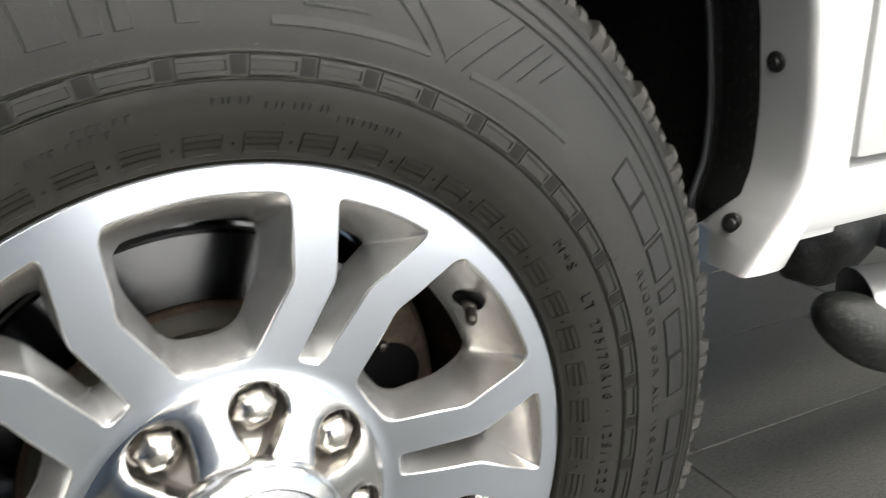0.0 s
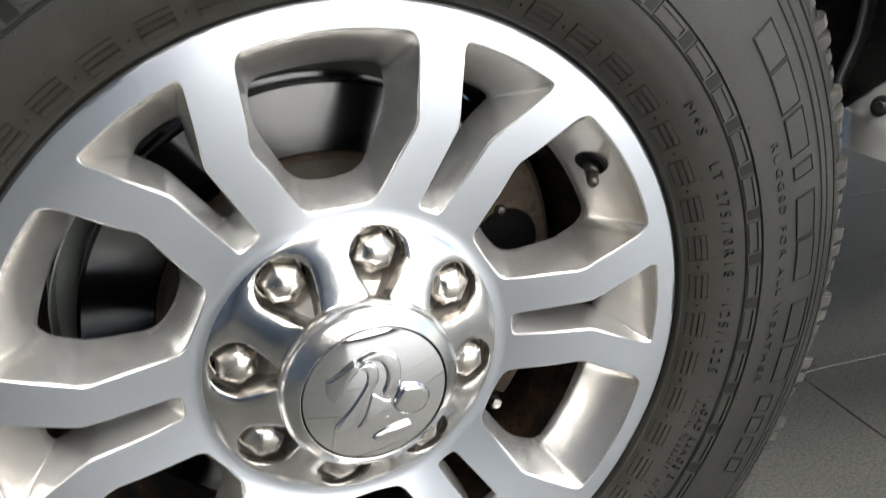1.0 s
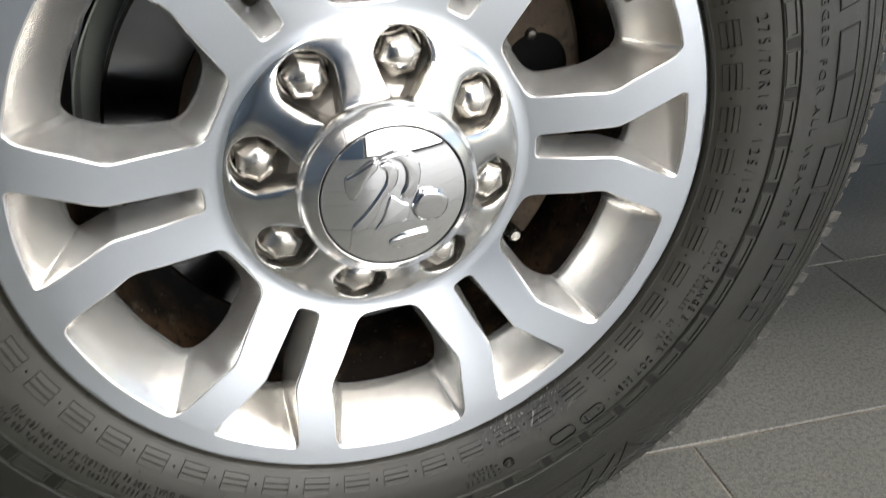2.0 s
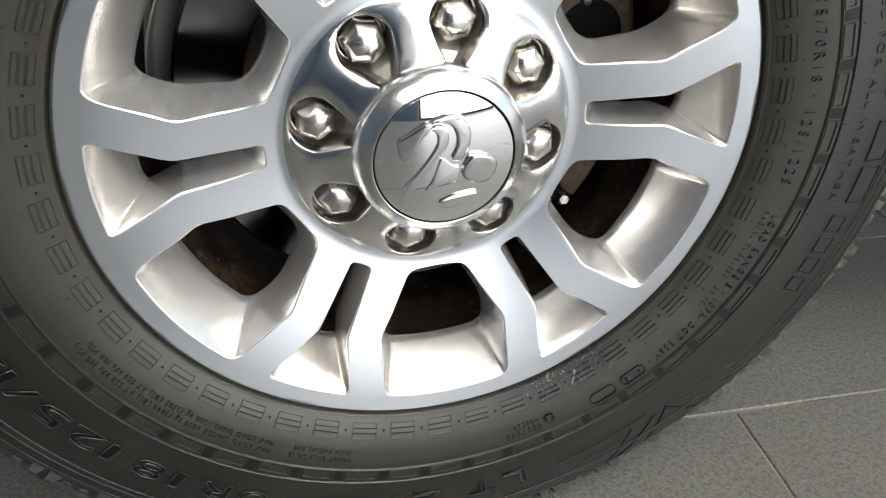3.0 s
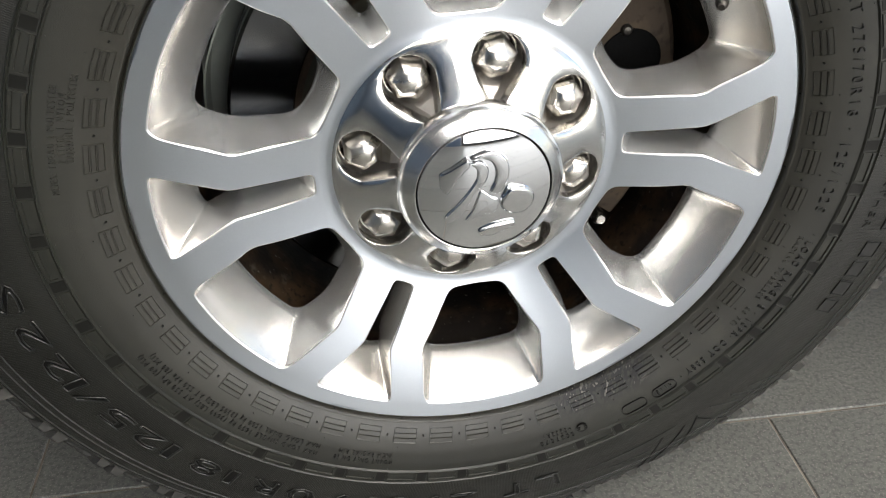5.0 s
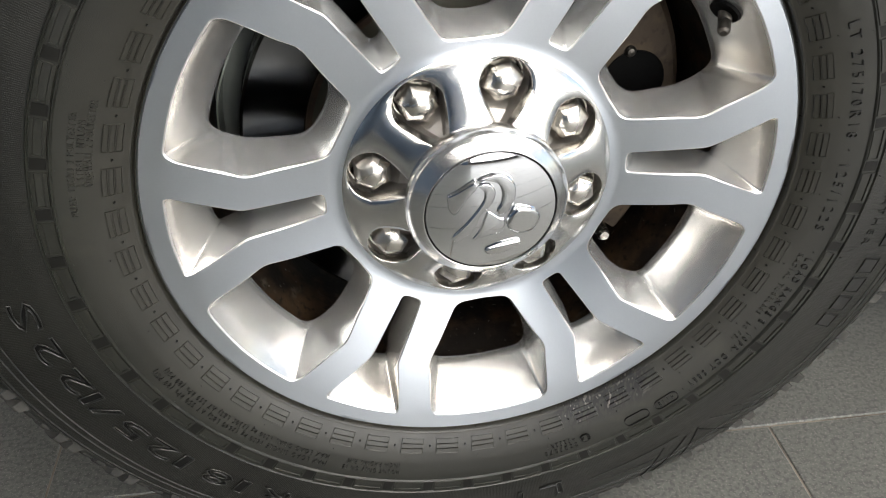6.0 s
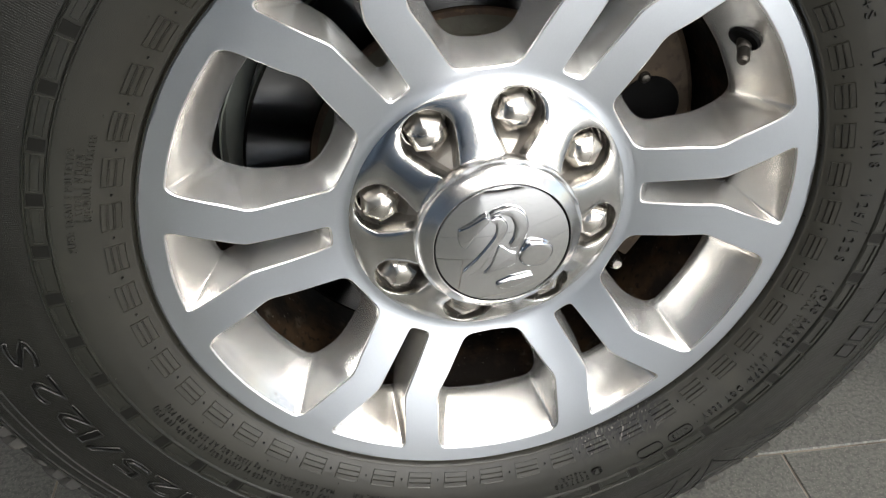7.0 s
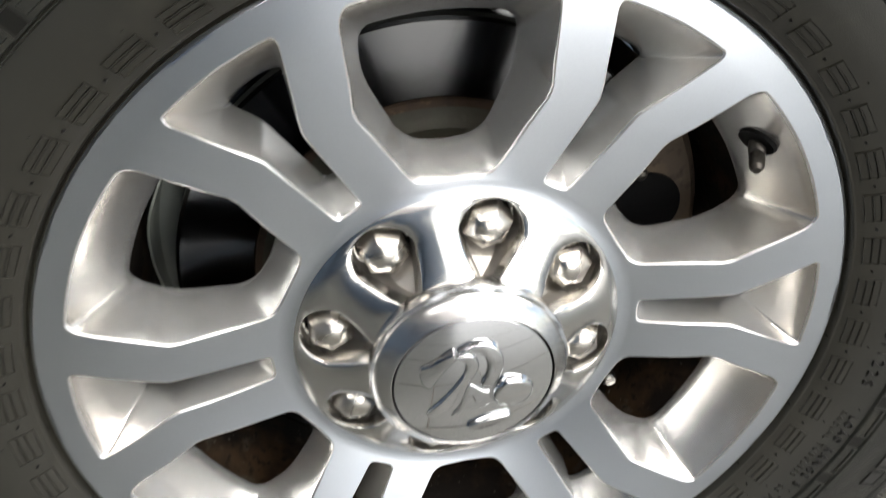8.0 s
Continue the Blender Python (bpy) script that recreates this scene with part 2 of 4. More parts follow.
def box(bm, lo, hi, bevel=0.0, mat=0):
    r = bmesh.ops.create_cube(bm, size=1.0, matrix=Matrix.LocRotScale([(a + b) / 2 for a, b in zip(lo, hi)], None, [b - a for a, b in zip(lo, hi)]))
    fs = {f for v in r["verts"] for f in v.link_faces}
    for f in fs:
        f.material_index = mat
    if bevel:
        bmesh.ops.bevel(bm, geom=list({e for v in r["verts"] for e in v.link_edges}), offset=bevel, segments=2, profile=0.5, affect="EDGES")


def polar(r, a, y):
    """A point by radius, degrees clockwise from the top, and depth, about the wheel's axis (local to it)."""
    return (r * math.sin(radians(a)), y, r * math.cos(radians(a)))


AXIS = Matrix.Translation((0, 0, HUB))


# ---- the room ----
X0, X1, Y0, Y1, CEIL = -3.4, 5.2, -3.6, 4.6, 3.1
TILE_W, TILE_H, JOINT = 0.6154, 0.3077, 0.0027
U0, V0, YAW = 0.368, 0.0975, -2.48
GRID = Matrix.Rotation(radians(YAW), 4, "Z")


def tile_mesh(bm, u, v):
    """One tile with eased edges, its top at z = 0."""
    a, b = TILE_W - JOINT, TILE_H - JOINT
    e = 0.0012
    rings = []
    for inset, z in ((0, -0.008), (0, -e), (e, 0.0)):
        rings.append([bm.verts.new((u + x, v + y, z)) for x, y in ((inset, inset), (a - inset, inset), (a - inset, b - inset), (inset, b - inset))])
    grid_faces(bm, rings, wrap=True)
    bm.faces.new(rings[-1])


bm = bmesh.new()
box(bm, (X0 - 0.3, Y0 - 0.3, -0.2), (X1 + 0.3, Y1 + 0.3, -0.0022))
floor = tagged(finish(bm, "floor", GROUT, smooth=False), "grey porcelain tile floor with beige grout joints", "floor", kind="structure")
near, far = [], []
for k in range(-14, 17):
    start = U0 + TILE_W * 2 / 3 * (k + 1) + (0.245 if k == 1 else 0.0)
    start -= math.floor((start - U0) / TILE_W) * TILE_W
    for i in range(-8, 10):
        u, v = start + i * TILE_W, V0 + k * TILE_H
        c = GRID @ Vector((u + TILE_W / 2, v + TILE_H / 2, 0))
        if X0 - 0.2 < c.x < X1 + 0.2 and Y0 - 0.1 < c.y < Y1 + 0.1:
            (near if -1.2 < c.x < 2.6 and -0.9 < c.y < 2.2 else far).append((u, v))
bm = bmesh.new()
for u, v in far:
    tile_mesh(bm, u, v)
rest = tagged(finish(bm, "far_tiles", TILE, floor, smooth=False), kind="stuff")
rest.matrix_basis = GRID
bm = bmesh.new()
tile_mesh(bm, 0, 0)
tile = finish(bm, "tile", TILE, floor, smooth=False)
for n, (u, v) in enumerate(near):
    ob = tile if n == 0 else new("tile", tile.data)
    ob.parent = floor
    ob.matrix_basis = GRID @ Matrix.Translation((u, v, random.uniform(-0.0003, 0.0003)))


def wall(name, lo, hi, label, mat=WALL):
    bm = bmesh.new()
    box(bm, lo, hi)
    return tagged(finish(bm, name, mat, smooth=False), label, "wall", kind="structure")


# walls and ceiling are added out of view, toned for fill and reflections
T = 0.2
wall("wall_north", (X0 - T, Y1, 0), (0.4, Y1 + T, 2.75), "unseen plain grey wall beyond the truck, added for fill")
wall("wall_north_top", (X0 - T, Y1, 2.75), (X1 + T, Y1 + T, CEIL), "grey wall strip above the far window")
wall("wall_east", (X1, -0.4, 0), (X1 + T, Y1, 2.75), "unseen plain grey side wall, added for fill")
wall("wall_east_top", (X1, Y0, 2.75), (X1 + T, Y1, CEIL), "grey wall strip above the end window")
# the wall behind the camera has a wide glazed opening
wall("wall_south_top", (X0 - T, Y0 - T, 2.75), (X1 + T, Y0, CEIL), "grey wall strip above the wide window")
wall("wall_west", (X0 - T, Y0, 0), (X0, Y1, 2.75), "unseen dark blue-grey side wall added to darken reflections", DARK_WALL)
wall("wall_west_top", (X0 - T, Y0, 2.75), (X0, Y1, CEIL), "grey wall strip under the ceiling")
bm = bmesh.new()
box(bm, (X0 - T, Y0 - T, CEIL), (X1 + T, Y1 + T, CEIL + 0.15))
tagged(finish(bm, "ceiling", CEILING, smooth=False), "unseen pale blue-grey ceiling added to cool reflections", "ceiling", kind="structure")


def window(name, along, fixed, a0, a1, panes, low, label):
    """Dark framed glazing bars across an opening."""
    bm = bmesh.new()
    w = 0.03
    for i in range(panes + 1):
        c = a0 + (a1 - a0) * i / panes
        lo, hi = (c - w, fixed - 0.04, low), (c + w, fixed + 0.04, 2.75)
        if along == "y":
            lo, hi = (lo[1], lo[0], lo[2]), (hi[1], hi[0], hi[2])
        box(bm, lo, hi)
    for z in (low + 0.03, 2.72):
        lo, hi = (a0 + w, fixed - 0.035, z - w), (a1 - w, fixed + 0.035, z + w)
        if along == "y":
            lo, hi = (lo[1], lo[0], lo[2]), (hi[1], hi[0], hi[2])
        box(bm, lo, hi)
    return tagged(finish(bm, name, FRAME_DARK, smooth=False), label, "window", kind="structure")


# added wall out of view, blocks light and reflects dark on the left
wall("wall_south", (X0 - T, Y0 - T, 0), (0.05, Y0, 2.75), "unseen dark blue-grey wall beside the wide window, added to darken reflections", DARK_WALL)
window("window_1", "x", Y0 - T / 2, 0.09, X1, 4, 0.0, "wide window with dark frames facing the daylight")
# far and end windows are added to let more daylight onto floor and tyre
window("window_2", "x", Y1 + T / 2, 0.44, X1, 4, 0.0, "unseen far window with dark frames, added to brighten the floor")
window("window_3", "y", X1 + T / 2, Y0, -0.4, 3, 0.0, "unseen end window with dark frames, added to light the tyre's right")
bm = bmesh.new()
bmesh.ops.create_circle(bm, cap_ends=True, segments=64, radius=400)
bmesh.ops.translate(bm, verts=bm.verts, vec=(0, 0, -0.25))
tagged(finish(bm, "ground", material("pale concrete", (0.52, 0.50, 0.46), 0.9, grain=0.1, grain_size=3), smooth=False), "pale concrete yard outside the windows", "ground", kind="structure")


def ceiling_light(x, y):
    base = new("ceiling_light")
    base.matrix_basis = pose(x, y, CEIL)
    tagged(base, "unseen flat ceiling light panel added for overhead light", "lamp", "ceiling lights")
    bm = bmesh.new()
    for lo, hi in (((-0.87, -0.34), (0.87, -0.32)), ((-0.87, 0.32), (0.87, 0.34)), ((-0.87, -0.32), (-0.85, 0.32)), ((0.85, -0.32), (0.87, 0.32))):
        box(bm, (*lo, -0.05), (*hi, 0))
    part("frame", bm, WALL, base, smooth=False)
    bm = bmesh.new()
    box(bm, (-0.85, -0.32, -0.04), (0.85, 0.32, -0.01))
    part("diffuser", bm, PANEL, base, "glowing white diffuser", smooth=False)
    return base


# panels are added out of view, spread to light floor, tyre and hub
lamp = ceiling_light(0.8, -1.05)
for x, y in ((2.6, -1.05), (-0.95, -2.3), (0.8, -2.3), (2.6, -2.3), (4.3, -1.05)):
    copy_thing(lamp, pose(x, y, CEIL))

# ---- the truck ----
truck = tagged(new("pickup_truck"), "white heavy pickup truck with a polished eight-lug front wheel", "truck")

# ---- rim ----
def face_y(r):
    """Depth of the spokes' outer face: slightly dished toward the hub."""
    return 0.021 * max(0.0, (0.23 - r) / 0.115) ** 1.6 - 0.0026 * max(0.0, (0.1122 - r) / 0.0074) ** 1.6


DEEP = 0.046
RIM_EDGE = 0.2303      # radius where the openings end at the outer ring


def fillet(points, reach, n_edge=7, n_bend=7):
    """Points along a bent line, each inner corner eased over its own reach; every line of equal length gets equal counts."""
    pts = [Vector(p) for p in points]
    out = []
    start = pts[0]
    for i in range(1, len(pts) - 1):
        p, r = pts[i], reach[i - 1]
        d0, d1 = (p - pts[i - 1]).normalized(), (pts[i + 1] - p).normalized()
        a, b = p - d0 * r, p + d1 * r
        out += [start.lerp(a, k / n_edge) for k in range(n_edge)]
        out += [a.lerp(p, k / n_bend).lerp(p.lerp(b, k / n_bend), k / n_bend) for k in range(n_bend)]
        start = b
    out += [start.lerp(pts[-1], k / n_edge) for k in range(n_edge + 1)]
    return out


def bow(points, r, lift):
    """Bends the last stretch of a half outline onto the circle of radius r."""
    out = []
    for p in points:
        limit = r + lift * (1 - min(1.0, p.y / 0.05))
        far = math.hypot(p.x, p.y)
        out.append(p * (limit / far) if far > limit or p.x > r - 0.0006 else p)
    return out


# half outlines from the hub outward: along the spoke's middle line, then across it
WIN_FRONT = bow(fillet(((0.1142, 0), (0.1150, 0.0222), (0.1662, 0.0521), (0.2262, 0.0545), (0.2345, 0)), (0.0066, 0.0034, 0.0135)), RIM_EDGE, 0.0006)
WIN_BACK = bow(fillet(((0.1268, 0), (0.1288, 0.0222), (0.1700, 0.0432), (0.1990, 0.0438), (0.2080, 0)), (0.0125, 0.0130, 0.0120)), 0.2030, 0.0006)
SLOT_FRONT = bow(fillet(((0.1172, 0), (0.1177, 0.0090), (0.1780, 0.0131), (0.2285, 0.0362), (0.2345, 0)), (0.0042, 0.0034, 0.0078)), RIM_EDGE, 0.0006)
SLOT_BACK = bow(fillet(((0.1320, 0), (0.1328, 0.0045), (0.1800, 0.0092), (0.2010, 0.0180), (0.2070, 0)), (0.0030, 0.0060, 0.0030)), 0.2035, 0.0006)


def by_radius(points):
    """Radius and half angle along a half outline, the radius always growing."""
    rs, last = [], 0.0
    for p in points:
        last = max(last + 4e-6, math.hypot(p.x, p.y))
        rs.append(last)
    return rs, [math.degrees(math.atan2(p.y, p.x)) for p in points]


WIN_R, WIN_A = by_radius(WIN_FRONT)
SLOT_R, SLOT_A = by_radius(SLOT_FRONT)


def half_angles(r):
    w = float(np.interp(r, WIN_R, WIN_A)) if WIN_R[0] < r < WIN_R[-1] else 0.0
    q = float(np.interp(r, SLOT_R, SLOT_A)) if SLOT_R[0] < r < SLOT_R[-1] else 0.0
    return w, q


RS = [0.1048, 0.1075, 0.1105]
for r in sorted(WIN_R + SLOT_R + [0.2325, 0.236, 0.240, 0.2435, 0.2452]):
    if r - RS[-1] > 1.5e-5:
        RS.append(r)

bm = bmesh.new()
COLS = 8
cell = {}


def rim_vert(co):
    k = tuple(round(c, 6) for c in co)
    if k not in cell:
        cell[k] = bm.verts.new(co)
    return cell[k]


for s in range(12):
    sign = 1 if s % 2 == 0 else -1
    base = 60 * (s // 2) if sign > 0 else 60 * (s // 2 + 1)
    rows = []
    for r in RS:
        w, q = half_angles(r)
        rows.append([rim_vert(polar(r, base + sign * (w + (30 - q - w) * j / COLS), face_y(r))) for j in range(COLS + 1)])
    for p, q in zip(rows, rows[1:]):
        for j in range(COLS):
            vs = []
            for v in (p[j], p[j + 1], q[j + 1], q[j]):
                if v not in vs:
                    vs.append(v)
            if len(vs) > 2:
                try:
                    bm.faces.new(vs)
                except ValueError:
                    pass
# rolled outer lip
lathe(bm, [(0.2452, face_y(0.2452)), (0.2464, 0.0008), (0.2469, 0.0025), (0.2466, 0.0045), (0.2440, 0.009), (0.238, 0.012)], 180, mat=0)
bmesh.ops.remove_doubles(bm, verts=bm.verts, dist=3e-6)


def opening(bm, mid, kind, depth):
    """Drafted walls of one opening from the face to its back edge, with a bright eased edge."""
    grow, back = (WIN_R, WIN_BACK) if kind == "window" else (SLOT_R, SLOT_BACK)
    rs = [grow[0]] + [r for r in RS if grow[0] + 1e-6 < r < grow[-1] - 1e-6] + [grow[-1]]
    loop = [(r, 1) for r in rs] + [(r, -1) for r in reversed(rs[1:-1])]
    ends = []
    for r, side in loop:
        a = half_angles(r)[0 if kind == "window" else 1]
        f = float(np.interp(r, grow, range(len(grow))))
        i = min(int(f), len(back) - 2)
        q = back[i].lerp(back[i + 1], f - i)
        p = Vector((r * math.cos(radians(a)), r * math.sin(radians(a))))
        ends.append((p, q, side, face_y(r)))
    n = 10
    rings = []
    for k in range(n + 1):
        ring = []
        for p, q, side, y0 in ends:
            way = (q - p)
            size = way.length
            if k < 3:
                h, y = ((0.0, y0), (0.0008 / size, y0 + 0.0003), (0.0013 / size, y0 + 0.0011))[k]
            else:
                f = (0.03, 0.14, 0.28, 0.43, 0.58, 0.73, 0.87, 1.0)[k - 3]
                h = 0.0013 / size + (1 - 0.0013 / size) * (f ** 0.86)
                y = y0 + 0.0011 + (depth - y0 - 0.0011) * f
            c = p + way * h
            ring.append(bm.verts.new(polar(c.length, mid + side * math.degrees(math.atan2(c.y, c.x)), y)))
        rings.append(ring)
    # short return behind the back edge
    rings.append([bm.verts.new((v.co.x * 1.003, v.co.y + 0.003, v.co.z * 1.003)) for v in rings[-1]])
    grid_faces(bm, rings[:3], mat=2, wrap=True)
    grid_faces(bm, rings[2:], mat=1, wrap=True)


for s in range(6):
    opening(bm, 60 * s, "window", DEEP)
    opening(bm, 60 * s + 30, "slot", 0.044)
bmesh.ops.remove_doubles(bm, verts=bm.verts, dist=3e-6)
wheel = part("front_wheel", bm, (MACHINED, POLISHED, EDGE), truck, "machined aluminium wheel with six pairs of split spokes", sharp=55)
# a crisp line where the flat face meets the eased edges
sides = {}
for q in wheel.data.polygons:
    for key in q.edge_keys:
        sides.setdefault(key, set()).add(q.material_index)
for e in wheel.data.edges:
    if {0, 2} <= sides.get(e.key, set()):
        e.use_edge_sharp = True
wheel.matrix_basis = AXIS @ Matrix.Rotation(radians(TURN), 4, "Y")
# for parts that do not follow the spokes
UNTURN = Matrix.Rotation(radians(-TURN), 4, "Y")

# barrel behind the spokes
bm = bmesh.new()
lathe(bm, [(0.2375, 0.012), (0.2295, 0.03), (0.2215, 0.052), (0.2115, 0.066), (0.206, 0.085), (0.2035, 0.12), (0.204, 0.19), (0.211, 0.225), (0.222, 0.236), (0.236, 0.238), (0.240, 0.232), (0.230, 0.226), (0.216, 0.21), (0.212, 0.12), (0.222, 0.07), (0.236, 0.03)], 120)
part("barrel", bm, BARREL, wheel, "dusty stained inner rim barrel, darkened for shade")

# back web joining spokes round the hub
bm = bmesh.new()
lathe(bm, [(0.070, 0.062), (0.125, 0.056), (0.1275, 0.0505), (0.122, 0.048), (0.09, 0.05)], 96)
part("hub_back", bm, BARREL, wheel, "back of the hub, darkened for shade")

# ---- hub with eight nut pockets ----
LUG_R, LUG_TURN = 0.0822, 14.2


HUB_R = np.linspace(0.050, 0.1048, 60)
HUB_D = np.interp(HUB_R, (0.050, 0.062, 0.070, 0.080, 0.090, 0.0965, 0.1013, 0.1048), (-0.002, 0.0012, 0.0050, 0.0100, 0.0143, 0.0166, 0.0184, face_y(0.1048)))
HUB_D = np.convolve(np.pad(HUB_D, 5, mode="reflect", reflect_type="odd"), np.ones(11) / 11, mode="valid")

NA, NR = 1680, 170
ang, rad = np.meshgrid(np.arange(NA) * 360 / NA, 0.0535 + (0.1048 - 0.0535) * np.arange(NR + 1) / NR)
off = np.radians((ang - LUG_TURN + 22.5) % 45 - 22.5)
tang, out = rad * np.sin(off), rad * np.cos(off) - LUG_R
reach = 0.0196
room = np.where(out >= 0, reach - np.hypot(out, tang), reach * np.maximum(0.0, 1 - 0.72 * (np.maximum(-out, 0) / 0.025) ** 1.25) - np.abs(tang))
mask = np.clip(room / 0.0030 + 0.15, 0.0, 1.0)
mask = mask * mask * (3 - 2 * mask)
floor_y = np.interp(out, (-0.030, -0.020, -0.013, -0.008, 0.02), (0.011, 0.021, 0.033, 0.042, 0.044))
top = np.interp(rad, HUB_R, HUB_D)
# the webs between the pockets roll over towards them
top = top + 0.0026 * np.exp(np.minimum(room, 0.0) / 0.0042) * np.clip((rad - 0.058) / 0.012, 0, 1) * np.clip((0.1040 - rad) / 0.004, 0, 1)
deep = np.maximum(0.0, floor_y - top) * mask
verts = np.stack((rad * np.sin(np.radians(ang)), top + deep, rad * np.cos(np.radians(ang))), -1).reshape(-1, 3)
ids = np.arange((NR + 1) * NA).reshape(NR + 1, NA)
nxt = np.roll(ids, -1, axis=1)
quads = np.stack((ids[:-1], ids[1:], nxt[1:], nxt[:-1]), -1).reshape(-1, 4)
me = bpy.data.meshes.new("hub")
me.from_pydata(verts.tolist(), [], quads.tolist())
for m in (HUB_METAL, NUT_POCKET):
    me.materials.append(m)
# faces sunk more than 9 mm take the darker pocket metal
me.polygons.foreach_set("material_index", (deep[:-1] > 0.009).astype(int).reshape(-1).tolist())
me.polygons.foreach_set("use_smooth", [True] * len(me.polygons))
hub = tagged(new("hub", me), "polished hub with eight teardrop nut pockets")
hub.parent = wheel

bm = bmesh.new()
rings = []
for r, y, ease in ((0.0160, 0.046, 0.0), (0.0160, 0.0250, 0.0), (0.0158, 0.0238, 0.0), (0.0150, 0.0218, 0.0), (0.0130, 0.0186, 0.06), (0.0096, 0.0160, 0.22), (0.0054, 0.0144, 0.60), (0.0020, 0.0140, 1.0)):
    ring = []
    for k in range(24):
        q = radians(15 * k)
        flat = r * math.cos(radians(30)) / math.cos((q + radians(30)) % radians(60) - radians(30))
        size = flat + (r * 0.93 - flat) * ease
        ring.append(bm.verts.new((size * math.sin(q + radians(30)), y, size * math.cos(q + radians(30)))))
    rings.append(ring)
grid_faces(bm, rings, wrap=True)
bm.faces.new(rings[-1])
lathe(bm, [(0.0150, 0.0440), (0.0160, 0.0365), (0.0168, 0.0345), (0.0178, 0.0343), (0.0184, 0.0352), (0.0186, 0.046)], 32)
nut = part("lug_nut", bm, NUT_METAL, wheel, "steel hexagonal lug nut with a domed end", sharp=24)
for k in range(8):
    a = LUG_TURN + 45 * k
    ob = nut if k == 0 else new("lug_nut", nut.data)
    if k:
        tagged(ob, "steel hexagonal lug nut with a domed end")
        ob.parent = wheel
    spin = (8, 25, 14, 40, 2, 33, 20, 11)[k]
    ob.matrix_basis = Matrix.Translation(polar(LUG_R, a, 0)) @ Matrix.Rotation(radians(a + spin), 4, "Y")

# ---- centre cap ----
CAP = -0.0218         # depth of the cap disc's edge
bm = bmesh.new()
lathe(bm, [(0.050, 0.006), (0.0597, 0.004), (0.0612, -0.001), (0.0616, -0.0075), (0.0610, -0.0115), (0.0594, -0.0145), (0.0560, -0.0176), (0.0520, -0.0206), (0.0508, -0.0216), (0.0502, -0.0220), (0.0497, -0.0218), (0.0495, -0.0206), (0.0494, -0.0160)], 144)
cap = part("centre_cap", bm, CAP_METAL, wheel, "satin metal centre cap ring", sharp=50)
bm = bmesh.new()
lathe(bm, [(0.0486, CAP + 0.003), (0.0486, CAP + 0.0008), (0.0480, CAP)] + [(0.0480 * math.sqrt(max(0, 1 - f)), CAP - 0.0056 * f) for f in np.linspace(0.06, 0.995, 18)] + [(0.0, CAP - 0.0056)], 144)
part("cap_disc", bm, CHROME, wheel, "mirror chrome domed disc of the centre cap", sharp=40)
# black ring stands in for the shade in the narrow groove
bm = bmesh.new()
lathe(bm, [(0.0496, -0.0190), (0.0484, -0.0190)], 96)
part("cap_groove", bm, BLACK, wheel, "black ring as the shade in the groove round the chrome disc")


def dome_y(x, z):
    return CAP - 0.0056 * max(0.0, 1 - (x * x + z * z) / 0.0480 ** 2)


def smooth_loop(points, per=6):
    out, n = [], len(points)
    for i in range(n):
        p0, p1, p2, p3 = (Vector(points[(i + d) % n]) for d in (-1, 0, 1, 2))
        for k in range(per):
            t = k / per
            out.append(0.5 * (2 * p1 + (p2 - p0) * t + (2 * p0 - 5 * p1 + 4 * p2 - p3) * t * t + (3 * p1 - p0 - 3 * p2 + p3) * t ** 3))
    return out


def relief(bm, points, height, soft, tilt=(0.0, 0.0)):
    """A rounded raised shape on the cap disc over a closed outline (x, z in millimetres); tilt leans its top."""
    line = smooth_loop([(x + 1.3, z - 1.2) for x, z in points])
    n = len(line)
    area = sum(line[i].x * line[(i + 1) % n].y - line[(i + 1) % n].x * line[i].y for i in range(n))
    turn = 1 if area > 0 else -1
    mid = sum(line, Vector((0, 0))) / n
    normals = []
    for i in range(n):
        d = line[(i + 2) % n] - line[(i - 2) % n]
        normals.append(Vector((-d.y, d.x)).normalized() * turn)
    rings = []
    for f, h in ((0.0, -0.15), (0.10, 0.40), (0.28, 0.68), (0.55, 0.90), (0.85, 1.0), (1.0, 1.02)):
        ring = []
        for p, q in zip(line, normals):
            c = p + q * soft * f
            lean = (tilt[0] * (c.x - mid.x) + tilt[1] * (c.y - mid.y)) * min(1.0, max(0.0, h))
            x, z = c.x / 1000, c.y / 1000
            ring.append(bm.verts.new((x, dome_y(x, z) - (height * h + lean) / 1000, z)))
        rings.append(ring)
    grid_faces(bm, rings, wrap=True)
    bm.faces.new(rings[-1])


bm = bmesh.new()
relief(bm, ((-34, 16), (-33, 22), (-26, 26), (-18, 31), (-13, 32.5), (-12, 26), (-16, 22), (-21, 16), (-25, 10), (-29, 5.5), (-33, 9.5)), 2.6, 2.2, (0.05, 0.06))
relief(bm, ((-12, 32), (-6, 35), (3, 36.5), (10, 33.5), (15, 26), (15.5, 17), (13, 8.5), (8, 2.5), (2, 3), (1.5, 6.5), (4.5, 12), (5.5, 20), (2.5, 27.5), (-4, 30.5), (-10, 30)), 3.0, 1.7, (0.05, 0.07))
relief(bm, ((-11.5, 27.5), (-7, 29.5), (-2, 27.5), (1, 21), (-1, 13.5), (-6, 8), (-11, 3), (-13.5, -4), (-18, -11), (-24, -16), (-29, -18.5), (-32, -15), (-29, -10), (-23, -4), (-17, 3), (-12, 9.5), (-8, 16), (-7.5, 22.5)), 2.0, 1.3, (-0.07, 0.05))
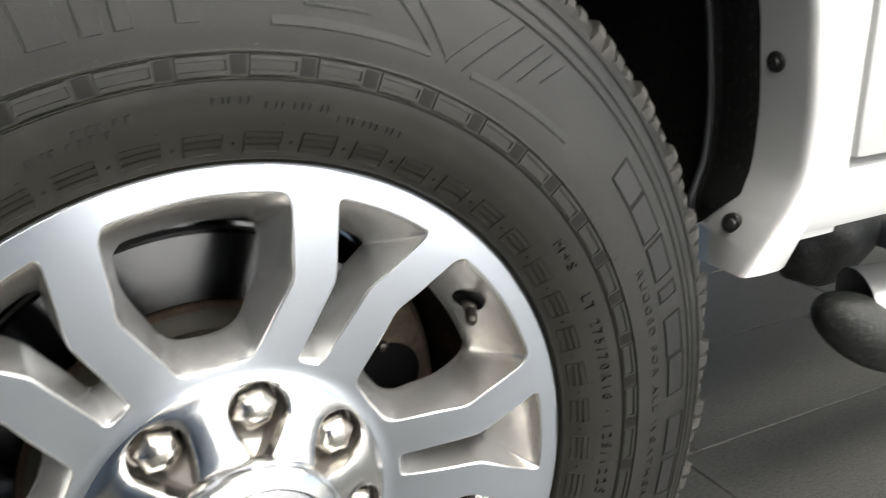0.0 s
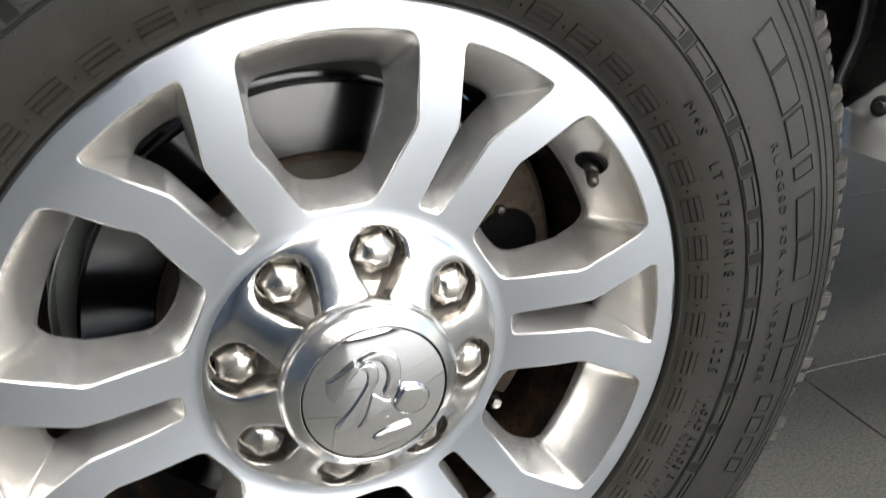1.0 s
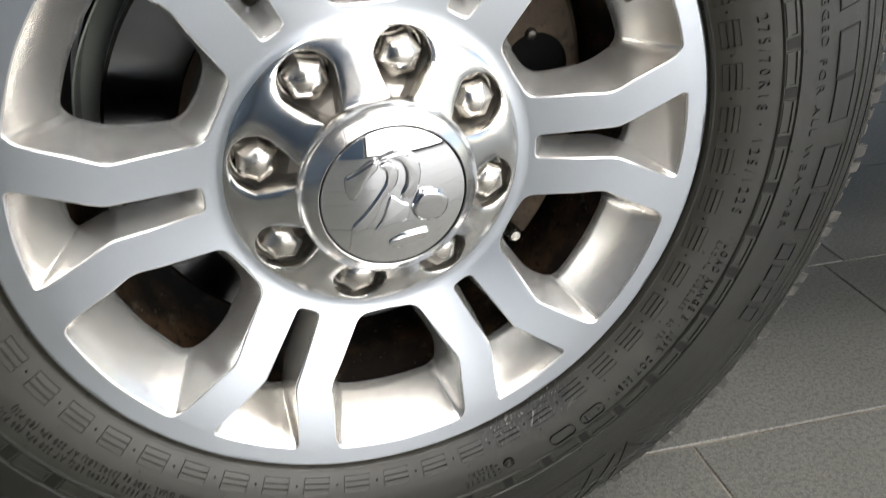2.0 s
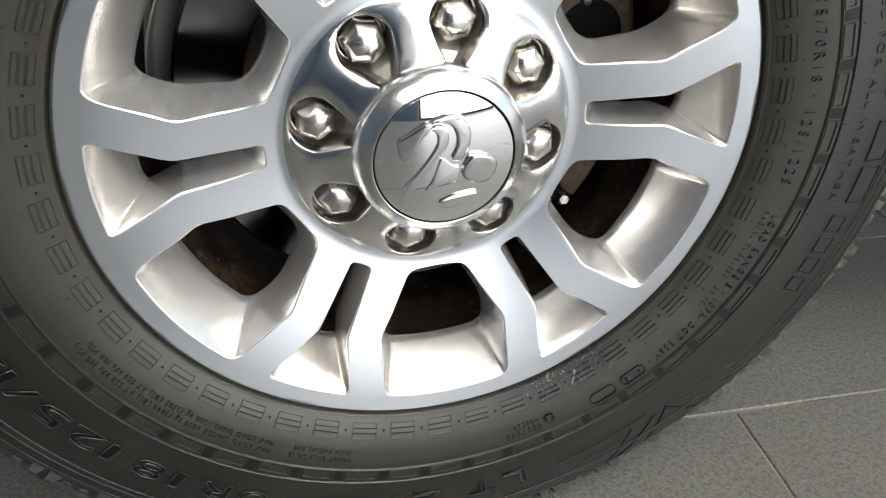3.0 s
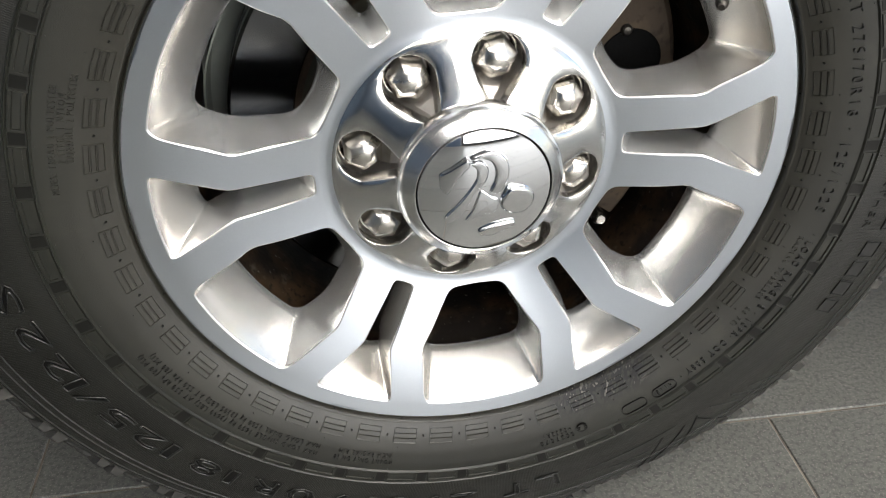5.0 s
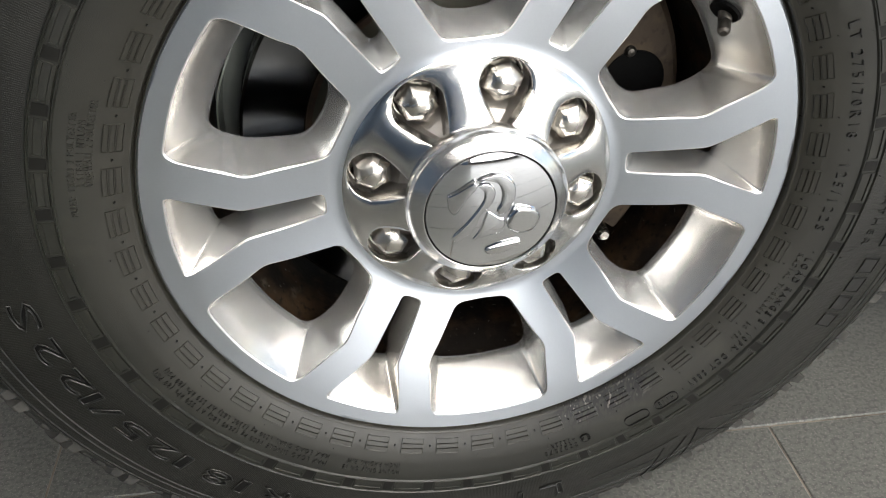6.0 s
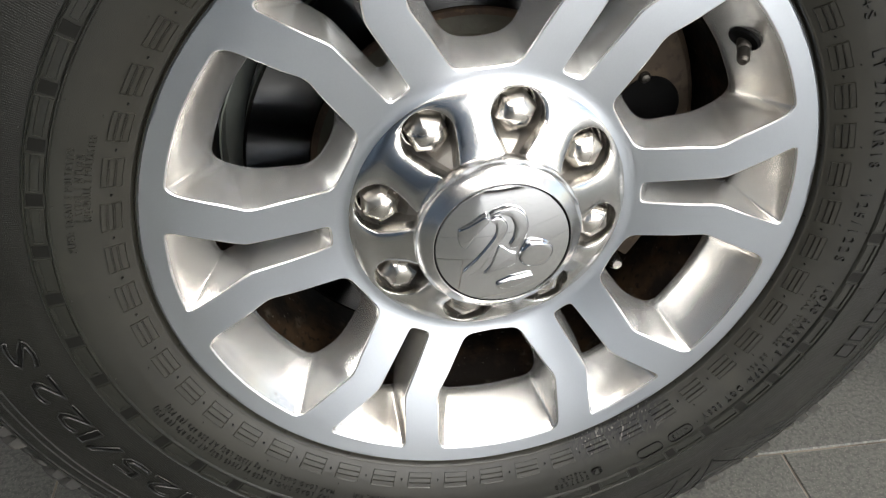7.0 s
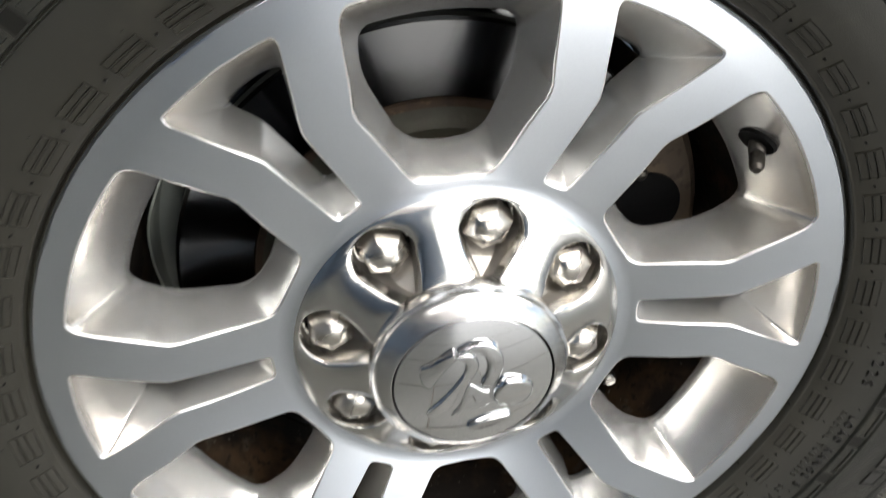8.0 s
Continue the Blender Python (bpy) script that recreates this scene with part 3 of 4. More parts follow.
relief(bm, ((8, -6), (11, 2), (16, 7), (23, 6.5), (30, 2.5), (34.5, -4.5), (33, -12.5), (27, -18), (18, -17.5), (11, -13)), 3.4, 3.4, (0.0, 0.10))
relief(bm, ((-8, -29), (-2, -26), (6, -24), (18.5, -23.5), (19, -28), (11, -32.5), (2, -35), (-5, -34)), 2.4, 1.6, (0.0, 0.16))
relief(bm, ((-5, 6), (3, 0), (7, -2), (7, -9), (4, -13.5), (-7, -15.5), (-17, -18), (-12, -10), (-9, -2)), 1.2, 1.4, (0.04, -0.04))
emblem = part("emblem", bm, CHROME, wheel, "raised chrome emblem of curved shapes", sharp=50)

# ---- valve ----
bm = bmesh.new()
lathe(bm, [(0.0, -0.001), (0.0030, -0.001), (0.0042, 0.0006)] + [(0.0046 if k % 2 else 0.0040, 0.0012 + 0.0012 * k) for k in range(8)] + [(0.0036, 0.0115), (0.0050, 0.0125), (0.0052, 0.024), (0.0058, 0.030)], 20)
valve = part("valve_stem", bm, VALVE, wheel, "dull grey metal valve stem", sharp=60)
tip, root = Vector((0.1706, 0.006, 0.1129)), Vector((0.182, 0.030, 0.122))
turn = (root - tip).to_track_quat("Y", "Z").to_matrix().to_4x4()
valve.matrix_basis = UNTURN @ Matrix.Translation(tip) @ turn
bm = bmesh.new()
lathe(bm, [(0.0, -0.0022), (0.0024, -0.0021), (0.0032, -0.0012), (0.0034, 0.0004), (0.0030, 0.001)], 16)
tip_cap = part("valve_cap", bm, VALVE, wheel, "small dark valve cap")
tip_cap.matrix_basis = valve.matrix_basis.copy()

# black disc on the pocket wall stands in for the recess's shade
bm = bmesh.new()
lathe(bm, [(0.0, -0.0006), (0.0112, -0.0006), (0.0122, -0.0010), (0.0130, 0.0012)], 28)
hole = part("valve_shade_disc", bm, BLACK, wheel, "black disc painted as the shaded recess round the valve stem")
hole.matrix_basis = UNTURN @ Matrix.Translation((0.1768, 0.0213, 0.1219)) @ Vector((0.763, 0.39, 0.515)).to_track_quat("Y", "Z").to_matrix().to_4x4() @ Matrix.Diagonal((1.0, 1.0, 0.75, 1.0))

# ---- tyre ----
SIDE = ((0.236, 0.010), (0.2445, 0.0045), (0.2475, -0.0005), (0.252, -0.0045), (0.262, -0.0105), (0.275, -0.0155), (0.290, -0.0190), (0.305, -0.0205), (0.322, -0.0205), (0.340, -0.0185), (0.358, -0.0150), (0.375, -0.0100), (0.390, -0.0040), (0.400, 0.0015), (0.408, 0.0066), (0.4125, 0.0112))
_rs = np.linspace(0.236, 0.4125, 600)
_ys = np.interp(_rs, [p[0] for p in SIDE], [p[1] for p in SIDE])
_k = np.ones(31) / 31
_ys = np.convolve(np.pad(_ys, 15, mode="reflect", reflect_type="odd"), _k, mode="valid")


def side_y(r):
    """Depth of the outer sidewall at radius r."""
    return float(np.interp(r, _rs, _ys))


def ridge(r, at, wide, high):
    return -high * max(0.0, 1 - ((r - at) / wide) ** 2) if abs(r - at) < wide else 0.0


RIDGES = ((0.2484, 0.0011, -0.0040), (0.2500, 0.0008, 0.0006), (0.2955, 0.0009, 0.0020), (0.3090, 0.0009, 0.0018), (0.3735, 0.0008, 0.0010), (0.3815, 0.0010, -0.0012), (0.3935, 0.0012, -0.0018), (0.3985, 0.0010, 0.0007))


def clamp_down(co):
    """Flattens what would reach below the floor (local to the axis)."""
    return (co[0], co[1], max(co[2], 0.0008 - HUB))


prof = []
for r in np.linspace(0.236, 0.4125, 400):
    prof.append((float(r), side_y(r) + sum(ridge(r, *q) for q in RIDGES)))
WIDE = 0.245     # from the outer sidewall's plane to the inner
prof += [(0.4135, 0.0140), (0.4145, 0.0190), (0.4150, 0.026), (0.4150, 0.075), (0.413, 0.115), (0.4125, 0.16), (0.4122, 0.21)]
for r in np.linspace(0.4125, 0.236, 26):
    prof.append((float(r), WIDE - side_y(r)))
bm = bmesh.new()
for ring in lathe(bm, prof, 288):
    for v in ring:
        v.co = clamp_down(v.co)
for f in bm.faces:
    c = f.calc_center_median()
    if math.hypot(c.x, c.z) > 0.3105 and c.y < 0.02:
        f.material_index = 1
tyre = part("tyre", bm, (RUBBER, RUBBER_OUTER), wheel, "black all-terrain truck tyre with raised sidewall blocks", sharp=50)
tyre.matrix_basis = UNTURN


def wrap_box(bm, r0, r1, a0, a1, high, steps=4, sink=0.0006, ease=0.0004):
    """A raised block lying on the sidewall between two radii and two angles."""
    rows_top, rows_low = [], []
    m = max(1, int((r1 - r0) / 0.004))
    for i in range(steps + 1):
        a = a0 + (a1 - a0) * i / steps
        inner_a = a0 + (a1 - a0) * (i / steps)
        top, low = [], []
        for j in range(m + 1):
            r = r0 + (r1 - r0) * j / m
            re = r + (ease if j == 0 else -ease if j == m else 0)
            ae = a + (math.degrees(ease / r) if i == 0 else -math.degrees(ease / r) if i == steps else 0)
            top.append(bm.verts.new(polar(re, ae, side_y(r) - high)))
            low.append(bm.verts.new(polar(r, inner_a, side_y(r) + sink)))
        rows_top.append(top)
        rows_low.append(low)
    grid_faces(bm, rows_top)
    edge_t = rows_top[0] + [q[-1] for q in rows_top[1:]] + rows_top[-1][-2::-1] + [q[0] for q in rows_top[-2:0:-1]]
    edge_l = rows_low[0] + [q[-1] for q in rows_low[1:]] + rows_low[-1][-2::-1] + [q[0] for q in rows_low[-2:0:-1]]
    n = len(edge_t)
    for i in range(n):
        bm.faces.new((edge_t[i], edge_t[(i + 1) % n], edge_l[(i + 1) % n], edge_l[i]))


def moulded(bm, heights, a0, a1, end, wall=0.13):
    """One moulded block on the sidewall: (radius, height) across it, with a raised bar at both ends."""
    sink = -0.0006
    stops = [(a0, None), (a0 + 0.02, end), (a0 + wall, end), (a0 + wall + 0.03, "mid")] + [(a0 + (a1 - a0) * f, "mid") for f in (0.3, 0.5, 0.7)] + [(a1 - wall - 0.03, "mid"), (a1 - wall, end), (a1 - 0.02, end), (a1, None)]
    across = [(heights[0][0] - 0.0002, sink)] + list(heights) + [(heights[-1][0] + 0.0002, sink)]
    rows = []
    for a, h in stops:
        rows.append([bm.verts.new(polar(r, a, side_y(r) - (sink if h is None or e == sink else e if h == "mid" else max(h, e)))) for r, e in across])
    grid_faces(bm, rows)


def around(name, bm, count, phase, mat, label, uneven=0.0):
    """One mesh, repeated round the axis as parts of their own; uneven varies the pitch a little."""
    first = part(name, bm, mat, wheel, label, sharp=25)
    for k in range(count):
        ob = first if k == 0 else new(name, first.data)
        ob.parent = wheel
        a = 360 / count * (k + phase)
        ob.matrix_basis = UNTURN @ Matrix.Rotation(radians(a + uneven * math.sin(radians(a - 140))), 4, "Y")
        if k and label:
            tagged(ob, label)
    return first


bm = bmesh.new()
LOW, RIB, CUT = 0.0005, 0.0014, -0.0005
moulded(bm, ((0.2543, 0.0011), (0.2547, LOW), (0.2577, LOW), (0.2578, CUT), (0.2582, CUT), (0.2583, RIB), (0.2588, RIB), (0.2589, CUT), (0.2593, CUT), (0.2594, LOW), (0.2616, LOW), (0.2617, CUT), (0.2621, CUT), (0.2622, RIB), (0.2627, RIB), (0.2628, CUT), (0.2632, CUT), (0.2633, LOW), (0.2658, LOW), (0.2662, 0.0011)), -2.3, 2.3, 0.0012, 0.12)
around("sidewall_block", bm, 50, 0.87, RUBBER, "ribbed raised block on the lower sidewall", 0.65)
bm = bmesh.new()
moulded(bm, ((0.2969, 0.0004), (0.2973, 0.0011), (0.2996, 0.0011), (0.3000, -0.0002), (0.3046, -0.0002), (0.3050, 0.0011), (0.3073, 0.0011), (0.3077, 0.0004)), -2.5, 2.5, 0.0011, 0.16)
around("ring_block", bm, 50, 0.854, RUBBER, "ribbed block in the raised sidewall ring")
bm = bmesh.new()
wrap_box(bm, 0.2972, 0.3076, -0.85, 0.85, 0.0003, 2)
around("ring_gap", bm, 50, 0.354, GAP_RUBBER, "")
for at, wide, shift in ((0.2480, 0.0005, 0.54), (0.2706, 0.0004, 0.55), (0.2925, 0.0003, 0.62), (0.3128, 0.0004, 0.3)):
    bm = bmesh.new()
    wrap_box(bm, at - wide, at + wide, -0.12, 0.12, 0.0012, 1)
    around("mould_mark", bm, 25, shift, RUBBER_DARK, "")
bm = bmesh.new()
lathe(bm, [(0.0, -0.0017), (0.0006, -0.0014), (0.0009, 0.0004)], 8, centre=(0, side_y(0.2600), 0.2600))
around("mould_pip", bm, 50, 0.37, RUBBER_DARK, "", 0.65)

# shoulder blocks of the tread
bm = bmesh.new()


def tread_block(bm, a0, a1, y0, y1, skew):
    rings = []
    for y, r0, r1, s in ((y0, 0.398, 0.4075, 0), (y0 + 0.004, 0.402, 0.4130, 0), (y0 + 0.012, 0.406, 0.4180, skew * 0.3), (y0 + 0.03, 0.408, 0.4205, skew * 0.6), (y1, 0.409, 0.4210, skew)):
        rings.append([bm.verts.new(polar(r, a, y)) for r, a in ((r0, a0 + s), (r1, a0 + s + 0.25), (r1, (a0 + a1) / 2 + s), (r1, a1 + s - 0.25), (r0, a1 + s))])
    grid_faces(bm, rings, wrap=True)
    bm.faces.new(rings[0])
    bm.faces.new(rings[-1])


BLOCKS = 84
STEP = 360 / BLOCKS
for k in range(BLOCKS):
    bm = bmesh.new()
    long = k % 2 == 0
    a = k * STEP
    y0 = 0.000 if long else 0.0045
    tread_block(bm, a - STEP * 0.43, a - STEP * 0.05, y0, 0.075, 1.2)
    tread_block(bm, a + STEP * 0.06, a + STEP * 0.43, y0 + 0.0012, 0.070, 1.2)
    for v in bm.verts:
        v.co = clamp_down(v.co)
    ob = part("tread_block", bm, TREAD, wheel, "", sharp=25)
    ob.matrix_basis = UNTURN
bm = bmesh.new()
for k in range(BLOCKS):
    for y0, y1, s in ((0.085, 0.115, 0.4), (0.128, 0.160, 0.1), (0.170, 0.244, 0.3)):
        a = (k + s) * STEP
        rings = []
        for y in (y0, y1):
            rings.append([bm.verts.new(clamp_down(polar(r, q, y))) for r, q in ((0.410, a), (0.4205, a), (0.4205, a + STEP * 0.75), (0.410, a + STEP * 0.75))])
        grid_faces(bm, rings, wrap=True)
        bm.faces.new(rings[0])
        bm.faces.new(rings[-1])
inner_tread = tagged(part("inner_tread", bm, TREAD, wheel, "", smooth=False), kind="stuff")
inner_tread.matrix_basis = UNTURN


# ---- writing on the sidewall ----
def arc_text(name, words, r, a0, a1, height, mat, label="", high=0.0016, thick=-0.012, gap=1.35, line=0.0):
    """Raised words round the sidewall between two angles, tops outward, their middle at radius r."""
    cu = bpy.data.curves.new(name, "FONT")
    cu.body, cu.size, cu.resolution_u = words, 1.0, 2
    cu.space_character = gap
    if line:
        cu.fill_mode, cu.bevel_depth, cu.bevel_resolution = "NONE", line, 0
    else:
        cu.extrude, cu.offset = 0.5, thick
    tmp = bpy.data.objects.new(name, cu)
    scene.collection.objects.link(tmp)
    dg = bpy.context.evaluated_depsgraph_get()
    me = bpy.data.meshes.new_from_object(tmp.evaluated_get(dg))
    bpy.data.objects.remove(tmp)
    co = np.array([v.co[:] for v in me.vertices])
    x0, x1 = co[:, 0].min(), co[:, 0].max()
    y0, y1 = 0.0, 0.70
    for v, (x, y, z) in zip(me.vertices, co):
        rr = r + height * ((y - y0) / (y1 - y0) - 0.5)
        a = a0 + (a1 - a0) * (x - x0) / (x1 - x0)
        v.co = polar(rr, a, side_y(rr) - (high if z > 0 else -0.0004))
    me.materials.clear()
    me.materials.append(mat)
    ob = new(name, me)
    ob.parent = wheel
    ob.matrix_basis = UNTURN
    if label:
        tagged(ob, label)
    return ob


SMALL = "small raised writing on the sidewall"
arc_text("season_text", "M+S", 0.2815, 53.2, 58.8, 0.0070, BRAND, SMALL, gap=1.2)
arc_text("size_text", "LT 275/70R18 · 125/122S", 0.2815, 64.0, 100.8, 0.0078, BRAND, SMALL, gap=1.5)
arc_text("load_text", "· LOAD RANGE E · 10PR", 0.2870, 105, 127.5, 0.0062, BRAND, SMALL, gap=1.45)
arc_text("tubeless_text", "RADIAL TUBELESS   80 PSI", 0.2790, 106, 126, 0.0046, RUBBER, SMALL, 0.0009, -0.005, 1.5)
arc_text("date_text", "· DOT 508Y ·", 0.2860, 127.8, 139.3, 0.0062, BRAND, SMALL, gap=1.45)
arc_text("week_text", "4118", 0.2872, 141.4, 144.6, 0.0060, BRAND, SMALL)
arc_text("approval_text", "0027070", 0.2866, 161.3, 167.8, 0.0048, RUBBER_DARK, SMALL, 0.0008, -0.022, 1.35)
arc_text("approval_text", "+02S2R1", 0.2800, 161.5, 166.9, 0.0048, RUBBER_DARK, SMALL, 0.0008, -0.022, 1.35)
arc_text("approval_mark", "E4", 0.2832, 158.6, 160.5, 0.0050, RUBBER_DARK, SMALL, 0.0008, -0.022, 1.35)
arc_text("mount_text", "MOUNT ONLY ON 18", 0.2856, 195.7, 206.4, 0.0046, RUBBER_DARK, SMALL, 0.0007, -0.02, 1.35)
arc_text("mount_text", "INCH RADIAL RIM", 0.2788, 195.9, 205.9, 0.0046, RUBBER_DARK, SMALL, 0.0007, -0.02, 1.35)
arc_text("max_load_text", "MAX LOAD SINGLE 1650 kg (3640 LBS) AT 550 kPa (80 PSI)", 0.2862, 209.6, 246, 0.0046, RUBBER_DARK, SMALL, 0.0007, -0.02, 1.35)
arc_text("max_load_text", "MAX LOAD DUAL 1500 kg (3305 LBS) AT 550 kPa (80 PSI)", 0.2792, 209.6, 245, 0.0046, RUBBER_DARK, SMALL, 0.0007, -0.02, 1.35)
arc_text("plies_text", "PLIES: TREAD 2 POLYESTER", 0.2840, 275.5, 291, 0.0046, RUBBER, SMALL, 0.0009, -0.008, 1.3)
arc_text("plies_text", "2 STEEL 1 NYLON", 0.2785, 280, 290, 0.0046, RUBBER, SMALL, 0.0009, -0.008, 1.3)
arc_text("plies_text", "SIDEWALL 2 POLYESTER", 0.2735, 280, 293, 0.0046, RUBBER, SMALL, 0.0009, -0.008, 1.3)
arc_text("slogan_text", "RUGGED FOR ALL WEATHER", 0.3290, 66.3, 102.5, 0.0066, BRAND, "raised slogan lettering on the sidewall", 0.0008)
# tops outward, each sign by its middle angle and width in degrees
for sign, mid, span in (("L", 168.0, 4.0), ("T", 173.2, 4.2), ("2", 182.0, 4.6), ("7", 187.6, 4.4), ("5", 193.2, 4.6), ("/", 198.0, 3.6), ("7", 202.6, 4.4), ("0", 208.2, 4.6), ("R", 214.1, 4.6), ("1", 219.4, 1.7), ("8", 223.6, 4.6),
                        ("1", 229.4, 1.7), ("2", 233.4, 4.6), ("5", 238.7, 4.6), ("/", 243.4, 3.4), ("1", 246.4, 1.5), ("2", 249.9, 4.6), ("2", 255.5, 4.6), ("S", 261.5, 4.6)):
    arc_text("letter", sign, 0.3405, mid - span / 2, mid + span / 2, 0.0195, RUBBER_DARK, "large dark size lettering on the sidewall", 0.0005, -0.02, 1.0)
    arc_text("letter_outline", sign, 0.3405, mid - span / 2, mid + span / 2, 0.0195, RUBBER_MARK, "raised outline of the large size lettering", 0.0015, 0.0, 1.0, 0.017)
bm = bmesh.new()
lathe(bm, [(0.0044, 0.0004), (0.0044, -0.0012), (0.0051, -0.0012), (0.0051, 0.0004)], 32)
ring = part("approval_ring", bm, RUBBER_DARK, wheel, "raised ring round the approval mark")
ring.matrix_basis = UNTURN @ Matrix.Translation(polar(0.2832, 159.55, side_y(0.2832)))

def capsule(bm, r, a0, a1, half, wide, high):
    """A raised rounded outline lying along the sidewall."""
    mid, reach = radians((a0 + a1) / 2), radians(a1 - a0) / 2 * r - half
    outer, inner = [], []
    for k in range(32):
        q = 2 * math.pi * k / 32
        for out, rad in ((outer, half), (inner, half - wide)):
            along = math.copysign(reach, math.cos(q)) + rad * math.cos(q)
            rr = r + rad * math.sin(q)
            out.append((rr, math.degrees(mid + along / r)))
    rings = [[bm.verts.new(polar(rr, aa, side_y(rr) + dy)) for rr, aa in loop] for loop, dy in ((outer, 0.0004), (outer, -high), (inner, -high), (inner, 0.0004))]
    grid_faces(bm, rings, wrap=True)


for a0, a1, label in ((140.5, 145.4, "rounded frame round the week mark"), (146.7, 151.7, "empty rounded raised frame")):
    bm = bmesh.new()
    capsule(bm, 0.2868, a0, a1, 0.0052, 0.0006, 0.0010)
    part("mark_frame", bm, RUBBER_DARK, wheel, label, sharp=25).matrix_basis = UNTURN

# brand lettering as plain upright bars, and angular raised shapes
for a, w, r0, r1 in ((52.6, 5.0, 0.3420, 0.3610), (58.0, 5.6, 0.3420, 0.3610), (64.4, 5.2, 0.3425, 0.3615), (71.1, 1.8, 0.3430, 0.3625), (75.6, 5.8, 0.3435, 0.3630), (81.8, 5.6, 0.3445, 0.3640), (91.0, 5.6, 0.3475, 0.3670), (97.6, 5.2, 0.3480, 0.3675),
                     (105.0, 2.4, 0.3415, 0.3580), (108.4, 2.4, 0.3415, 0.3580), (111.8, 2.4, 0.3415, 0.3580), (115.2, 2.2, 0.3415, 0.3580)):
    bm = bmesh.new()
    wrap_box(bm, r0, r1, a + 0.1, a + w - 0.1, 0.0006, 3)
    for lo, hi, p, q in ((r0 - 0.0008, r0 - 0.0001, 0.0, w), (r1 + 0.0001, r1 + 0.0008, 0.0, w), (r0 - 0.0008, r1 + 0.0008, -0.12, 0.0), (r0 - 0.0008, r1 + 0.0008, w, w + 0.12)):
        wrap_box(bm, lo, hi, a + p, a + q, 0.0010, 2, 0.0006, 0.00015)
    part("brand_bar", bm, BRAND, wheel, "dark raised bar in place of brand lettering", sharp=25).matrix_basis = UNTURN
for a, w in ((-33.0, 3.0), (-27.5, 3.0), (-20.5, 3.4), (-14.9, 3.2), (-10.6, 1.9), (-7.9, 1.7), (-2.8, 2.1)):
    bm = bmesh.new()
    wrap_box(bm, 0.3238, 0.3650, a, a + w, 0.0010, 3)
    part("brand_bar", bm, RUBBER_OUTER, wheel, "raised bar in place of brand lettering", sharp=25).matrix_basis = UNTURN


def slanted(bm, r0, a0, r1, a1, wide, high, n=8):
    """A raised rib along the sidewall from one place to another."""
    pts = []
    for i in range(n + 1):
        f = i / n
        pts.append((r0 + (r1 - r0) * f, a0 + (a1 - a0) * f))
    tops, lows = [], []
    dr, da = r1 - r0, radians(a1 - a0) * (r0 + r1) / 2
    size = math.hypot(dr, da)
    nr, na = -da / size * wide / 2, dr / size * wide / 2
    for r, a in pts:
        t4, l4 = [], []
        for s in (-1, 1):
            rr, aa = r + s * nr, a + math.degrees(s * na / r)
            t4.append(bm.verts.new(polar(rr - s * nr * 0.25, aa, side_y(rr) - (0.0002 if wide > 0.004 and s * nr > 0 else high))))
            l4.append(bm.verts.new(polar(rr, aa, side_y(rr) + 0.0005)))
        tops.append(t4)
        lows.append(l4)
    rings = [[l[0], t[0], t[1], l[1]] for t, l in zip(tops, lows)]
    grid_faces(bm, rings, wrap=True)
    bm.faces.new(rings[0])
    bm.faces.new(rings[-1])


THICK, THIN = 0.0062, 0.0016
# the RUBBER_DARK strips are raised too; their colour imitates shaded grooves
for label, mat, ribs in (
        ("thick angular raised bars on the upper sidewall", RUBBER_OUTER, ((0.3255, 5.8, 0.3274, 22.8, THICK), (0.3262, 28.2, 0.3310, 43.7, THICK))),
        ("thin angular ribs on the upper sidewall", RUBBER_OUTER, ((0.3354, 8.9, 0.3368, 15.7, THIN), (0.3700, 14.0, 0.3283, 22.9, THIN), (0.3750, 16.4, 0.3292, 24.6, THIN), (0.3264, 24.9, 0.3720, 31.0, THIN))),
        ("thin dark strips painted as groove shade on the upper sidewall", RUBBER_DARK, ((0.3254, 27.0, 0.3700, 32.4, THIN * 0.6), (0.3325, 31.6, 0.3682, 35.3, THIN * 0.6), (0.3381, 34.0, 0.3668, 36.7, THIN * 0.6), (0.3474, 36.8, 0.3652, 38.6, THIN * 0.6))),
        ("thin angular ribs with painted edge light on the lower sidewall", RUBBER_MARK, ((0.3448, 161.6, 0.3415, 145.6, THIN), (0.3580, 158.2, 0.3620, 151.0, THIN), (0.3446, 139.7, 0.3800, 134.4, THIN), (0.3800, 134.4, 0.3970, 130.6, THIN), (0.3506, 136.0, 0.3828, 132.0, THIN), (0.3570, 133.3, 0.3779, 129.2, THIN))),
        ("dark strips painted as groove shade on the lower sidewall", RUBBER_DARK, ((0.3950, 154.2, 0.3498, 148.6, THIN * 0.8), (0.3950, 152.2, 0.3505, 144.6, THIN * 0.8), (0.3917, 147.6, 0.3468, 142.1, THIN * 0.8), (0.3500, 142.3, 0.3900, 139.4, THIN * 0.8)))):
    for r0, a0, r1, a1, w in ribs:
        bm = bmesh.new()
        slanted(bm, r0, a0, r1, a1, w, 0.0008)
        part("chevron_rib", bm, mat, wheel, label, sharp=25).matrix_basis = UNTURN

